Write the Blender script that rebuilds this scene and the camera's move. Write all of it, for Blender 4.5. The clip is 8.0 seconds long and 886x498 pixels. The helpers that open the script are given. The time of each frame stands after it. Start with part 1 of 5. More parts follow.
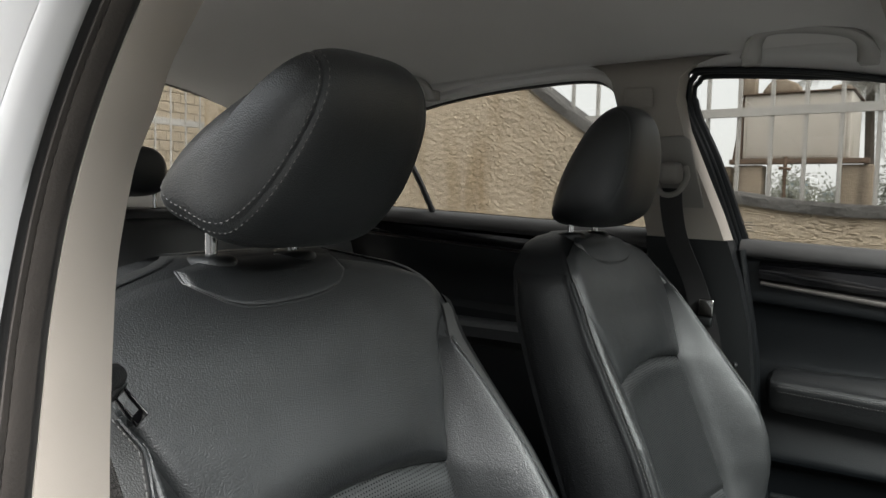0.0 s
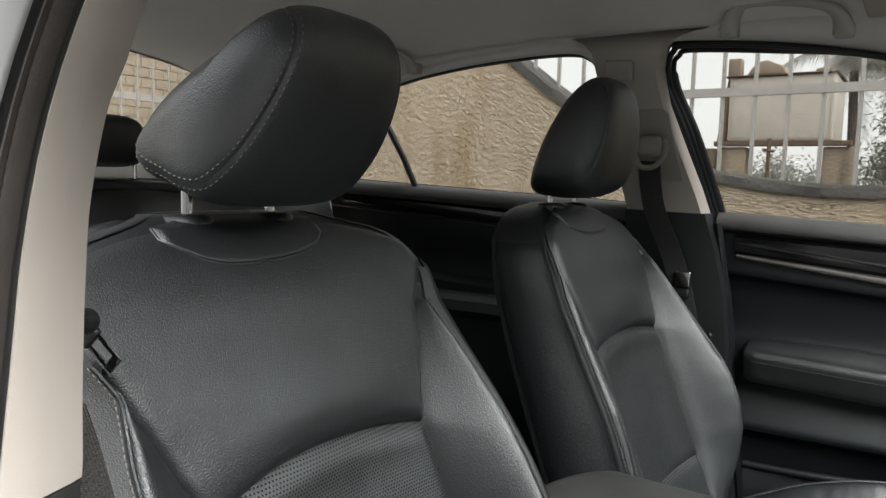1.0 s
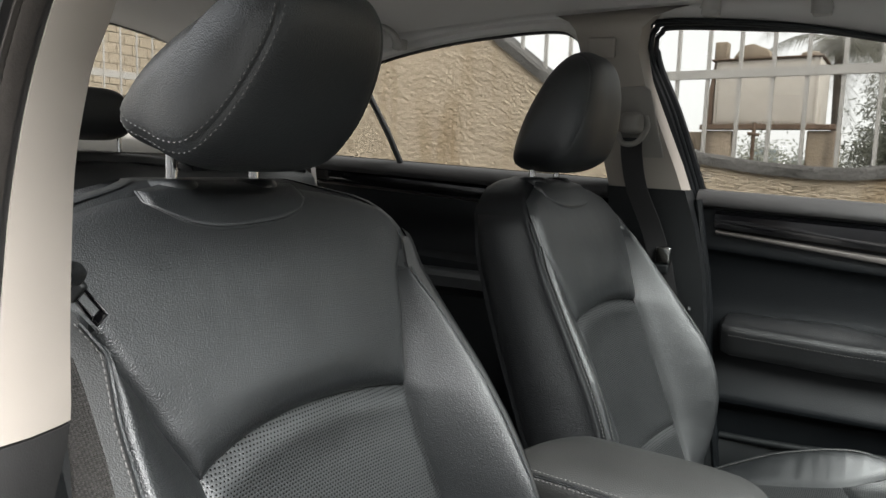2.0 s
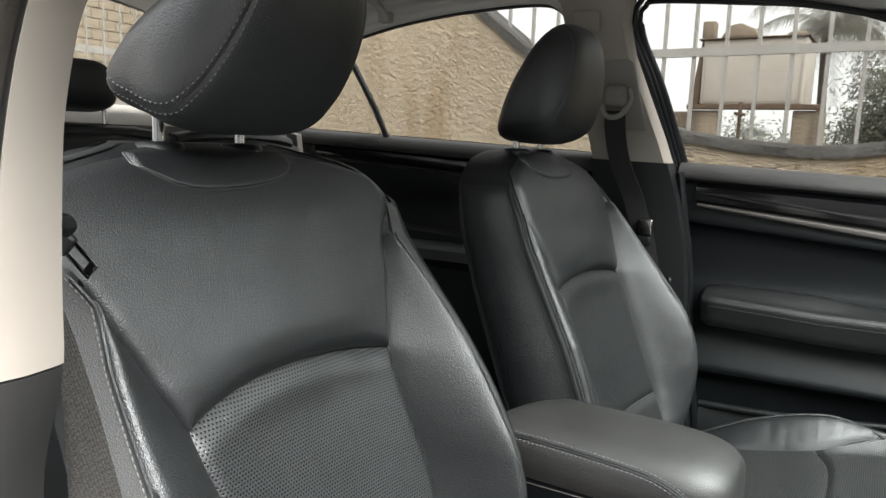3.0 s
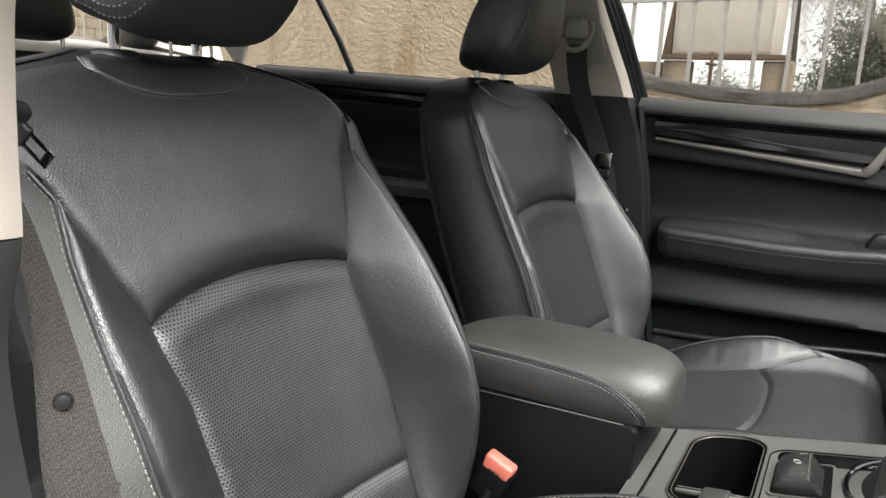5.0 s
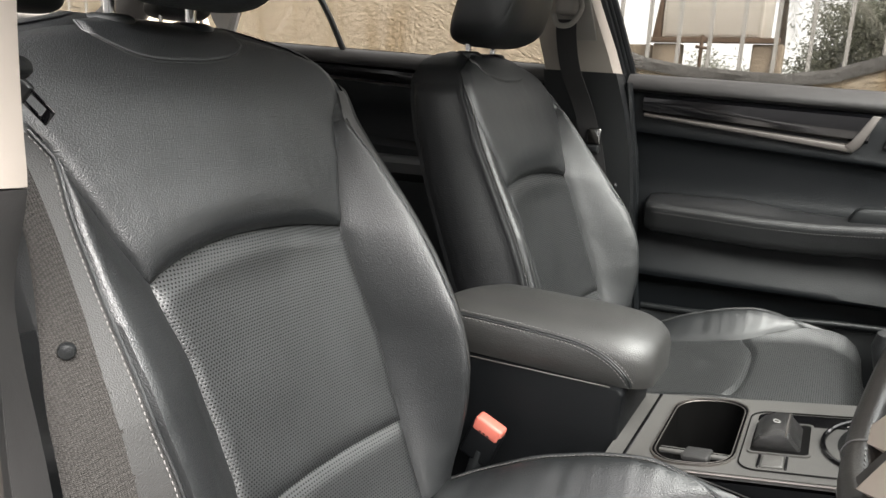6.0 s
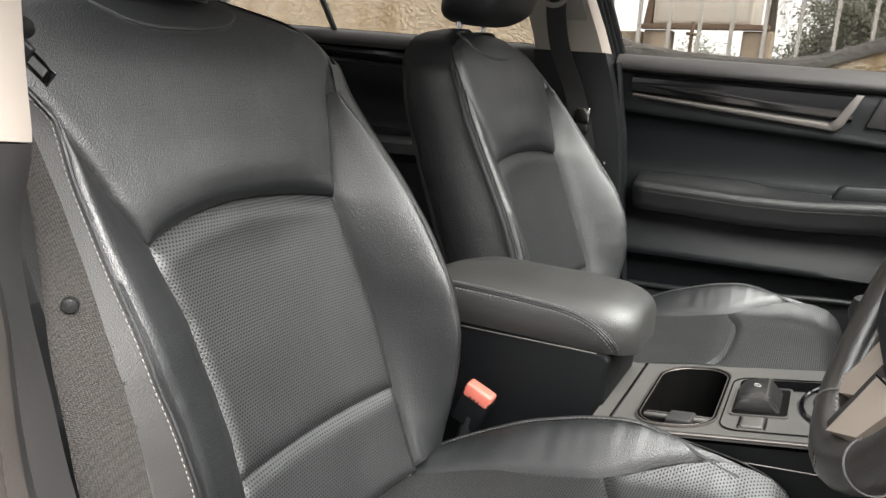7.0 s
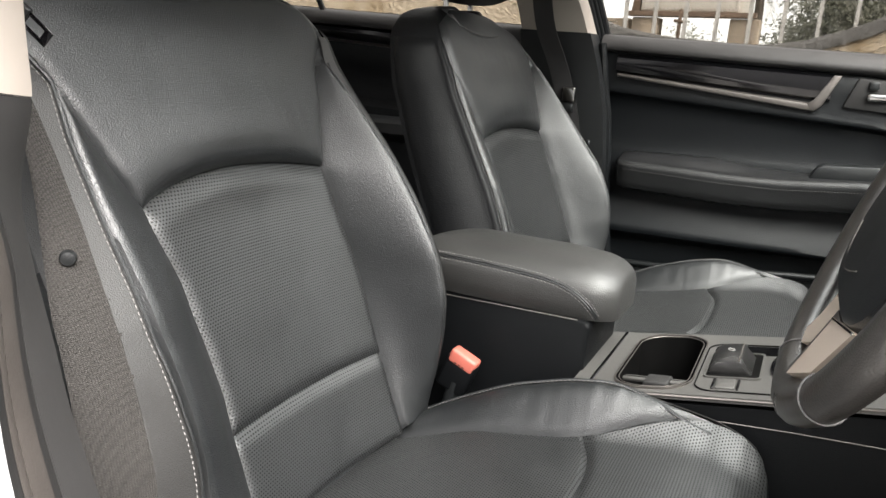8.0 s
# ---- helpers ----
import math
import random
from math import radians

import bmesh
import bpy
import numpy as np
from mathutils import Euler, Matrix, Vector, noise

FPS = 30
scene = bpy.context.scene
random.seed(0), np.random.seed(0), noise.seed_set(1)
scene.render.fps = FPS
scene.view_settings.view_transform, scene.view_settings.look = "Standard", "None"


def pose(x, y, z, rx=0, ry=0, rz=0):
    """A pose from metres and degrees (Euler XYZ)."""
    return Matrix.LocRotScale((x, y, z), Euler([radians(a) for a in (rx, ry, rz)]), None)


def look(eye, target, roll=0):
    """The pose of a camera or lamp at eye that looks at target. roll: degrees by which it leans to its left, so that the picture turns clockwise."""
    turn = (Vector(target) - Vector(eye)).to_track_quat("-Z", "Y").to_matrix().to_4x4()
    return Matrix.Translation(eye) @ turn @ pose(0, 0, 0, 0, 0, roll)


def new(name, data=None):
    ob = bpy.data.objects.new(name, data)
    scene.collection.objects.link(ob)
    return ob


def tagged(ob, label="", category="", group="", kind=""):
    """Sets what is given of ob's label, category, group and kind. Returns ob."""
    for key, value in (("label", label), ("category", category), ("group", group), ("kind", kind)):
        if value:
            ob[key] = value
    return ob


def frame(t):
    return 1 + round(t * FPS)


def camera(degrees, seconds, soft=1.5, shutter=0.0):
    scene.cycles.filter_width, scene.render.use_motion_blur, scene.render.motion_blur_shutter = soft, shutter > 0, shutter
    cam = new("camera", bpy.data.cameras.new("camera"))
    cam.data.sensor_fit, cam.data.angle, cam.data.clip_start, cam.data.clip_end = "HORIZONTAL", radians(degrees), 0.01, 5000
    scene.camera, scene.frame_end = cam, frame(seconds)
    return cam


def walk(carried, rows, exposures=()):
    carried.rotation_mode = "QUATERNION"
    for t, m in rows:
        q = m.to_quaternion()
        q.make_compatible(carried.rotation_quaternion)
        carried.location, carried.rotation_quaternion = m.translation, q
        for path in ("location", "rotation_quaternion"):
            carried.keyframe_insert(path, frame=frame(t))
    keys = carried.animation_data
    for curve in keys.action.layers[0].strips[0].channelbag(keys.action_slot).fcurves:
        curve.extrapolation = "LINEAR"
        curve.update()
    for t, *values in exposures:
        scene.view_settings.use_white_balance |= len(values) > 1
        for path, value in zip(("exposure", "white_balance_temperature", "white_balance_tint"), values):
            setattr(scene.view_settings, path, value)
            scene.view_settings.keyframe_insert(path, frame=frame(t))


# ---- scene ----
cam = camera(64.3, 8.0)
PATH = [
    (0, (0.505, -0.895, 1.11), (-0.647, 0.734, 0.965), 1.2),
    (0.5, (0.515, -0.895, 1.098), (-0.622, 0.742, 0.93), 1.3),
    (1, (0.523, -0.898, 1.089), (-0.594, 0.749, 0.894), 1.5),
    (1.5, (0.531, -0.903, 1.081), (-0.568, 0.754, 0.862), 1.7),
    (3, (0.555, -0.923, 1.056), (-0.494, 0.755, 0.761), 2.0),
    (3.5, (0.564, -0.929, 1.046), (-0.464, 0.755, 0.719), 2.0),
    (4, (0.573, -0.933, 1.033), (-0.433, 0.758, 0.675), 2.1),
    (4.5, (0.587, -0.937, 1.023), (-0.4, 0.757, 0.631), 2.2),
    (6, (0.607, -0.964, 0.995), (-0.332, 0.741, 0.532), 2.6),
    (6.5, (0.613, -0.975, 0.986), (-0.311, 0.733, 0.506), 2.6),
    (7, (0.62, -0.986, 0.976), (-0.291, 0.724, 0.482), 2.8),
    (7.5, (0.629, -0.999, 0.965), (-0.267, 0.716, 0.456), 3.0),
    (8, (0.639, -1.012, 0.957), (-0.238, 0.708, 0.432), 3.2),
]
EXPOSURES = [(0, 2.62, 6450, 10), (1.5, 2.82, 6450, 11), (3.5, 3.08, 6500, 10), (6.5, 3.32, 6760, 14), (8, 3.35, 6760, 14)]
walk(cam, [(t, look(eye, target, roll)) for t, eye, target, roll in PATH], EXPOSURES)

# ---- world and light: bright overcast sky ----
world = bpy.data.worlds.new("overcast_sky")
scene.world = world
world.use_nodes = True
wn, wl = world.node_tree.nodes, world.node_tree.links
wn.clear()
sky = wn.new("ShaderNodeTexSky")
sky.sky_type = "NISHITA"
sky.sun_disc = False
sky.sun_elevation = radians(48)
sky.sun_rotation = radians(121)
sky.air_density, sky.dust_density, sky.ozone_density = 1.0, 2.0, 1.0
sat = wn.new("ShaderNodeHueSaturation")
sat.inputs["Saturation"].default_value = 0.18
bg = wn.new("ShaderNodeBackground")
bg.inputs["Strength"].default_value = 0.165
wo = wn.new("ShaderNodeOutputWorld")
wl.new(sky.outputs[0], sat.inputs["Color"])
cloud = wn.new("ShaderNodeMix")
cloud.data_type = "RGBA"
cloud.inputs["Factor"].default_value = 0.75
cloud.inputs[7].default_value = (5.0, 5.06, 5.06, 1)
wl.new(sat.outputs[0], cloud.inputs[6])
wl.new(cloud.outputs[2], bg.inputs["Color"])
wl.new(bg.outputs[0], wo.inputs["Surface"])
sun = new("sun", bpy.data.lights.new("sun", "SUN"))
sun.data.energy, sun.data.angle, sun.data.color = 3.0, radians(64), (1.0, 0.97, 0.93)
sun.matrix_world = look((4.7, -2.8, 6.1), (0, 0, 0))


# ---- materials ----
def material(name, base, rough=0.5, metal=0.0, grain=0.0, scale=400.0, blotch=0.15, bscale=8.0, spec=0.5, kind="noise", coat=0.0, extra=None):
    """A surface with fine relief (grain, at scale per metre) and broad colour and gloss variation."""
    m = bpy.data.materials.new(name)
    m.use_nodes = True
    n, l = m.node_tree.nodes, m.node_tree.links
    b = n["Principled BSDF"]
    tc = n.new("ShaderNodeTexCoord")
    big = n.new("ShaderNodeTexNoise")
    big.inputs["Scale"].default_value, big.inputs["Detail"].default_value = bscale, 5
    l.new(tc.outputs["Object"], big.inputs["Vector"])
    ramp = n.new("ShaderNodeMix")
    ramp.data_type = "RGBA"
    ramp.inputs[6].default_value = (*[c * (1 - blotch) for c in base], 1)
    ramp.inputs[7].default_value = (*[min(1, c * (1 + blotch)) for c in base], 1)
    l.new(big.outputs["Fac"], ramp.inputs["Factor"])
    l.new(ramp.outputs[2], b.inputs["Base Color"])
    rr = n.new("ShaderNodeMapRange")
    rr.inputs["To Min"].default_value, rr.inputs["To Max"].default_value = max(0.02, rough - 0.08), min(1, rough + 0.08)
    l.new(big.outputs["Fac"], rr.inputs["Value"])
    l.new(rr.outputs[0], b.inputs["Roughness"])
    b.inputs["Metallic"].default_value = metal
    b.inputs["Specular IOR Level"].default_value = spec
    b.inputs["Coat Weight"].default_value = coat
    if kind == "cells":
        b.inputs["Specular Tint"].default_value = (0.97, 1.0, 1.01, 1)
    if grain:
        if kind == "cells":
            fine = n.new("ShaderNodeTexVoronoi")
            fine.feature = "F1"
            out = "Distance"
        else:
            fine = n.new("ShaderNodeTexNoise")
            fine.inputs["Detail"].default_value = 4
            out = "Fac"
        fine.inputs["Scale"].default_value = scale
        l.new(tc.outputs["Object"], fine.inputs["Vector"])
        bump = n.new("ShaderNodeBump")
        bump.inputs["Strength"].default_value = grain
        bump.inputs["Distance"].default_value = 0.6 / scale
        bump.invert = kind == "cells"
        l.new(fine.outputs[out], bump.inputs["Height"])
        wide = n.new("ShaderNodeBump")
        wide.inputs["Strength"].default_value, wide.inputs["Distance"].default_value = 0.05 if kind == "cells" else 0.12, 0.01
        l.new(big.outputs["Fac"], wide.inputs["Height"])
        under = wide
        if kind == "cells":
            # creases of worn leather, longer one way than the other
            mp = n.new("ShaderNodeMapping")
            mp.inputs["Rotation"].default_value, mp.inputs["Scale"].default_value = (0.3, 0.5, 0.4), (1.0, 0.45, 0.6)
            l.new(tc.outputs["Object"], mp.inputs["Vector"])
            crease = n.new("ShaderNodeTexNoise")
            crease.inputs["Scale"].default_value, crease.inputs["Detail"].default_value, crease.inputs["Distortion"].default_value = 430, 3, 0.6
            l.new(mp.outputs[0], crease.inputs["Vector"])
            under = n.new("ShaderNodeBump")
            under.inputs["Strength"].default_value, under.inputs["Distance"].default_value = 0.06, 0.0009
            l.new(crease.outputs["Fac"], under.inputs["Height"])
            l.new(wide.outputs[0], under.inputs["Normal"])
        l.new(under.outputs[0], bump.inputs["Normal"])
        l.new(bump.outputs[0], b.inputs["Normal"])
    if extra:
        extra(m, n, l, b, tc)
    return m


def perforation(axis_a, axis_b, pitch, spec):
    """Rows of small punched holes over a leather surface, staggered row by row."""
    def add(m, n, l, b, tc):
        def mth(op, x, y=None):
            q = n.new("ShaderNodeMath")
            q.operation = op
            for k, v in enumerate((x, y)):
                if v is None:
                    continue
                if isinstance(v, (int, float)):
                    q.inputs[k].default_value = v
                else:
                    l.new(v, q.inputs[k])
            return q.outputs[0]
        sep = n.new("ShaderNodeSeparateXYZ")
        l.new(tc.outputs["Object"], sep.inputs[0])
        p = mth("DIVIDE", sep.outputs[axis_a], pitch)
        q = mth("DIVIDE", sep.outputs[axis_b], pitch * 0.8)
        odd = mth("MULTIPLY", mth("MODULO", mth("FLOOR", mth("ADD", q, 1000.0)), 2.0), 0.5)
        fa = mth("SUBTRACT", mth("FRACT", mth("ADD", p, odd)), 0.5)
        fb = mth("SUBTRACT", mth("FRACT", q), 0.5)
        dist = mth("SQRT", mth("ADD", mth("MULTIPLY", fa, fa), mth("MULTIPLY", fb, fb)))
        hole = mth("LESS_THAN", dist, 0.22)
        src = b.inputs["Base Color"].links[0].from_socket
        mix = n.new("ShaderNodeMix")
        mix.data_type = "RGBA"
        l.new(hole, mix.inputs["Factor"])
        l.new(src, mix.inputs[6])
        mix.inputs[7].default_value = (0.002, 0.002, 0.002, 1)
        l.new(mix.outputs[2], b.inputs["Base Color"])
        l.new(mth("MULTIPLY", mth("SUBTRACT", 1.0, hole), spec), b.inputs["Specular IOR Level"])
        bump = n.new("ShaderNodeBump")
        bump.inputs["Strength"].default_value, bump.inputs["Distance"].default_value = 0.6, 0.0014
        l.new(mth("SMOOTH_MIN", dist, 0.35), bump.inputs["Height"])
        l.new(b.inputs["Normal"].links[0].from_socket, bump.inputs["Normal"])
        l.new(bump.outputs[0], b.inputs["Normal"])
    return add


def weave(pitch):
    """A coarse knitted textile: rows of small loops."""
    def add(m, n, l, b, tc):
        w = n.new("ShaderNodeTexVoronoi")
        w.inputs["Scale"].default_value, w.inputs["Randomness"].default_value = 1 / pitch, 0.35
        mp = n.new("ShaderNodeMapping")
        mp.inputs["Scale"].default_value = (1, 1, 1.7)
        l.new(tc.outputs["Object"], mp.inputs["Vector"])
        l.new(mp.outputs[0], w.inputs["Vector"])
        src = b.inputs["Base Color"].links[0].from_socket
        mix = n.new("ShaderNodeMix")
        mix.data_type, mix.blend_type = "RGBA", "MULTIPLY"
        mix.inputs["Factor"].default_value = 0.85
        cr = n.new("ShaderNodeValToRGB")
        cr.color_ramp.elements[0].color, cr.color_ramp.elements[1].color = (1, 1, 1, 1), (0.25, 0.25, 0.25, 1)
        cr.color_ramp.elements[1].position = 0.7
        l.new(w.outputs["Distance"], cr.inputs[0])
        l.new(src, mix.inputs[6])
        l.new(cr.outputs[0], mix.inputs[7])
        l.new(mix.outputs[2], b.inputs["Base Color"])
        bump = n.new("ShaderNodeBump")
        bump.invert = True
        bump.inputs["Strength"].default_value, bump.inputs["Distance"].default_value = 1.0, 0.002
        l.new(w.outputs["Distance"], bump.inputs["Height"])
        l.new(bump.outputs[0], b.inputs["Normal"])
    return add


LEATHER = (0.0064, 0.0074, 0.0081)
leather = material("black_leather", LEATHER, 0.43, spec=0.78, grain=0.45, scale=680, blotch=0.2, bscale=14, kind="cells")
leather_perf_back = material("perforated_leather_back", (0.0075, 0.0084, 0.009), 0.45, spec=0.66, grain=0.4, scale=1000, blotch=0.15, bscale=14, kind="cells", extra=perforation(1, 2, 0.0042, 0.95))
# cushion copy of the back's leather, lightened for light falling on it
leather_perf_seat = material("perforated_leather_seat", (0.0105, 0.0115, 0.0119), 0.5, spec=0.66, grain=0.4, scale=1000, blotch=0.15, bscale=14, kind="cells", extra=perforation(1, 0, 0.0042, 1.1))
leather_side = material("seat_side_leather", (0.024, 0.024, 0.0235), 0.45, spec=0.75, grain=0.45, scale=720, blotch=0.2, bscale=14, kind="cells")
# the seats' leather again, paled for the light on top of the lid
lid_leather = material("lightened_armrest_leather", (0.0185, 0.0186, 0.018), 0.47, spec=0.72, grain=0.4, scale=720, blotch=0.3, bscale=14, kind="cells")
pad_skin = material("soft_belt_pad_skin", (0.022, 0.022, 0.022), 0.48, spec=0.5, grain=0.3, scale=900, blotch=0.15, bscale=12)
# darker copy of the leather: shade on the seat sides put into colour
side_shaded = material("seat_side_shaded", (0.004, 0.0044, 0.005), 0.48, spec=0.24, grain=0.5, scale=700, blotch=0.15, bscale=14, kind="cells")
armrest_skin = material("door_armrest_vinyl", (0.007, 0.0075, 0.008), 0.42, spec=0.5, grain=0.4, scale=800, blotch=0.15, bscale=14, kind="cells")
fabric = material("knitted_seat_fabric", (0.058, 0.056, 0.053), 0.9, grain=0.3, scale=700, blotch=0.1, bscale=10, spec=0.2, extra=weave(0.0023))
thread = material("grey_thread", (0.12, 0.12, 0.117), 0.8, blotch=0.2, bscale=60)
thread_dark = material("dark_thread", (0.07, 0.07, 0.07), 0.8, blotch=0.2, bscale=60)
switch_grey = material("dark_grey_switch_plastic", (0.016, 0.016, 0.016), 0.28, spec=0.6, grain=0.1, scale=900, blotch=0.1)
plastic_pale = material("mid_grey_plastic", (0.21, 0.2, 0.185), 0.6, grain=0.3, scale=900, blotch=0.1)
# near-black with almost no sheen, so the wells stay dark
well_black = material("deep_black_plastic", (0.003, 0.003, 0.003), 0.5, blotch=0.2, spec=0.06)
webbing = material("black_webbing", (0.014, 0.014, 0.015), 0.75, grain=0.5, scale=900, blotch=0.15)
# worn brownish rim leather, its base also lightened for highlights on the rim
wheel_leather = material("worn_wheel_leather", (0.021, 0.0195, 0.018), 0.3, spec=0.9, grain=0.2, scale=700, blotch=0.25, bscale=20, kind="cells")
plastic = material("black_grained_plastic", (0.006, 0.007, 0.0076), 0.44, spec=0.42, grain=0.35, scale=900, blotch=0.15, bscale=12, kind="cells")
console_black = material("console_black_plastic", (0.0024, 0.0028, 0.0033), 0.5, spec=0.13, grain=0.3, scale=900, blotch=0.15, bscale=12, kind="cells")
plastic_soft = material("soft_black_door_skin", (0.0034, 0.0043, 0.0052), 0.40, spec=0.28, grain=0.35, scale=700, blotch=0.15, bscale=10, kind="cells")
plastic_grey = material("dark_grey_pillar_plastic", (0.021, 0.021, 0.021), 0.6, spec=0.35, grain=0.3, scale=900, blotch=0.12, bscale=12)
gloss = material("gloss_black_trim", (0.0025, 0.0025, 0.003), 0.1, blotch=0.3, bscale=6, spec=0.5)
satin = material("satin_silver_trim", (0.18, 0.168, 0.158), 0.42, metal=0.9, grain=0.1, scale=900, blotch=0.08)
console_grey = material("console_grey_metal_paint", (0.10, 0.099, 0.095), 0.42, metal=0.4, grain=0.25, scale=1200, blotch=0.1)
spoke_shade = material("shaded_satin_spoke", (0.06, 0.055, 0.052), 0.4, metal=0.7, blotch=0.08)
chrome = material("chrome", (0.5, 0.5, 0.49), 0.12, metal=1.0, blotch=0.06)
champagne = material("champagne_satin_trim", (0.62, 0.54, 0.46), 0.4, metal=0.6, grain=0.1, scale=900, blotch=0.1)
cream = material("cream_pillar_plastic", (0.27, 0.247, 0.22), 0.62, grain=0.25, scale=1100, blotch=0.05, bscale=9)
# the roof's grey, darkened for the shade on the downward-facing handles
handle_grey = material("grey_handle_plastic", (0.27, 0.265, 0.25), 0.6, grain=0.25, scale=1000, blotch=0.08)
liner = material("grey_headliner_cloth", (0.50, 0.495, 0.48), 0.92, grain=0.5, scale=1500, blotch=0.06, bscale=5, spec=0.2)
rubber = material("door_seal_rubber", (0.009, 0.009, 0.009), 0.58, spec=0.4, grain=0.15, scale=500, blotch=0.15, bscale=30)
seal_brown = material("ribbed_seal_rubber", (0.036, 0.032, 0.029), 0.6, spec=0.35, grain=0.2, scale=500, blotch=0.15, bscale=30)
paint = material("silver_car_paint", (0.62, 0.63, 0.64), 0.3, metal=0.3, blotch=0.02, coat=0.5)
carpet = material("black_carpet", (0.012, 0.012, 0.012), 0.95, grain=0.6, scale=500, blotch=0.2)
red_plastic = material("faded_red_plastic", (0.36, 0.095, 0.07), 0.5, grain=0.15, scale=500, blotch=0.12, bscale=60)
white_mark = material("white_print", (0.22, 0.22, 0.215), 0.6, blotch=0.1)
stucco = material("cream_rough_cast", (0.47, 0.398, 0.305), 0.9, grain=1.0, scale=70, blotch=0.2, bscale=1.3, spec=0.2)
wall_plaster = material("grey_wall_plaster", (0.19, 0.193, 0.197), 0.9, grain=0.5, scale=60, blotch=0.2, bscale=1.5)
coping_m = material("weathered_concrete", (0.115, 0.112, 0.108), 0.9, grain=0.8, scale=40, blotch=0.5, bscale=6, spec=0.2)
fence_m = material("white_fence_paint", (0.42, 0.41, 0.39), 0.55, grain=0.2, scale=60, blotch=0.12, bscale=5)
tank_m = material("painted_steel_tank", (0.46, 0.43, 0.385), 0.7, grain=0.06, scale=14, blotch=0.12, bscale=2.2)
rust = material("rusty_steel", (0.11, 0.075, 0.052), 0.85, grain=0.6, scale=40, blotch=0.5, bscale=9)
concrete = material("grey_brown_concrete", (0.25, 0.205, 0.155), 0.9, grain=0.7, scale=25, blotch=0.35, bscale=3)
asphalt = material("yard_concrete", (0.19, 0.185, 0.175), 0.95, grain=0.8, scale=60, blotch=0.3, bscale=0.8)
# leaf and frond colours are paled to stand for distance haze
leaf_m = material("tree_leaves", (0.15, 0.15, 0.125), 0.65, blotch=0.4, bscale=2.5)
palm_m = material("palm_fronds", (0.16, 0.158, 0.135), 0.65, blotch=0.35, bscale=3)
bark = material("grey_bark", (0.09, 0.075, 0.06), 0.95, grain=0.8, scale=18, blotch=0.4, bscale=4)
far_white = material("far_building_render", (0.6, 0.62, 0.63), 0.8, blotch=0.06, bscale=0.1)
far_glass = material("far_building_glass", (0.2, 0.25, 0.28), 0.3, blotch=0.1, bscale=0.2)
tile_m = material("tan_wall_tiles", (0.44, 0.37, 0.275), 0.75, grain=0.3, scale=30, blotch=0.25, bscale=2.0)
grout = material("wall_mortar", (0.36, 0.33, 0.28), 0.95, grain=0.5, scale=50, blotch=0.2)


def translucent(m, tint):
    """Leaves let some light through."""
    n, l = m.node_tree.nodes, m.node_tree.links
    t, x = n.new("ShaderNodeBsdfTranslucent"), n.new("ShaderNodeMixShader")
    t.inputs["Color"].default_value = (*tint, 1)
    x.inputs[0].default_value = 0.6
    l.new(n["Principled BSDF"].outputs[0], x.inputs[1])
    l.new(t.outputs[0], x.inputs[2])
    l.new(x.outputs[0], n["Material Output"].inputs["Surface"])


translucent(leaf_m, (0.42, 0.43, 0.36))
translucent(palm_m, (0.3, 0.295, 0.25))


def streaks(m, top):
    """Brown rain stains that run down a wall."""
    n, l = m.node_tree.nodes, m.node_tree.links
    b = n["Principled BSDF"]
    tc = n.new("ShaderNodeTexCoord")
    mp = n.new("ShaderNodeMapping")
    mp.inputs["Scale"].default_value = (2.6, 1, 0.28)
    s = n.new("ShaderNodeTexNoise")
    s.inputs["Scale"].default_value, s.inputs["Detail"].default_value = 1.6, 6
    cr = n.new("ShaderNodeValToRGB")
    cr.color_ramp.elements[0].position, cr.color_ramp.elements[1].position = 0.56, 0.74
    mix = n.new("ShaderNodeMix")
    mix.data_type = "RGBA"
    mix.inputs[7].default_value = (*top, 1)
    src = b.inputs["Base Color"].links[0].from_socket
    l.new(tc.outputs["Object"], mp.inputs["Vector"])
    l.new(mp.outputs[0], s.inputs["Vector"])
    l.new(s.outputs["Fac"], cr.inputs[0])
    l.new(cr.outputs[0], mix.inputs["Factor"])
    l.new(src, mix.inputs[6])
    l.new(mix.outputs[2], b.inputs["Base Color"])


streaks(stucco, (0.3, 0.22, 0.13))
streaks(tank_m, (0.24, 0.17, 0.11))
streaks(concrete, (0.11, 0.09, 0.07))


def pane(name, tint):
    """Thin clear glass with a mirror sheen."""
    m = bpy.data.materials.new(name)
    m.use_nodes = True
    gn, gl = m.node_tree.nodes, m.node_tree.links
    gn.clear()
    g_out, g_mix, g_tr, g_gl, g_lw, g_pw, g_ad = (gn.new("ShaderNode" + k) for k in ("OutputMaterial", "MixShader", "BsdfTransparent", "BsdfGlossy", "LayerWeight", "Math", "Math"))
    g_tr.inputs["Color"].default_value = (*tint, 1)
    g_gl.inputs["Roughness"].default_value = 0.0
    g_lw.inputs["Blend"].default_value = 0.5
    g_pw.operation, g_ad.operation = "POWER", "MULTIPLY_ADD"
    g_pw.inputs[1].default_value = 5.0
    g_ad.inputs[1].default_value, g_ad.inputs[2].default_value = 0.55, 0.035
    gl.new(g_lw.outputs["Facing"], g_pw.inputs[0])
    gl.new(g_pw.outputs[0], g_ad.inputs[0])
    gl.new(g_ad.outputs[0], g_mix.inputs[0])
    gl.new(g_tr.outputs[0], g_mix.inputs[1])
    gl.new(g_gl.outputs[0], g_mix.inputs[2])
    gl.new(g_mix.outputs[0], g_out.inputs[0])
    return m


glass = pane("side_window_glass", (0.42, 0.42, 0.408))
screen_glass = pane("windscreen_glass", (0.85, 0.87, 0.86))


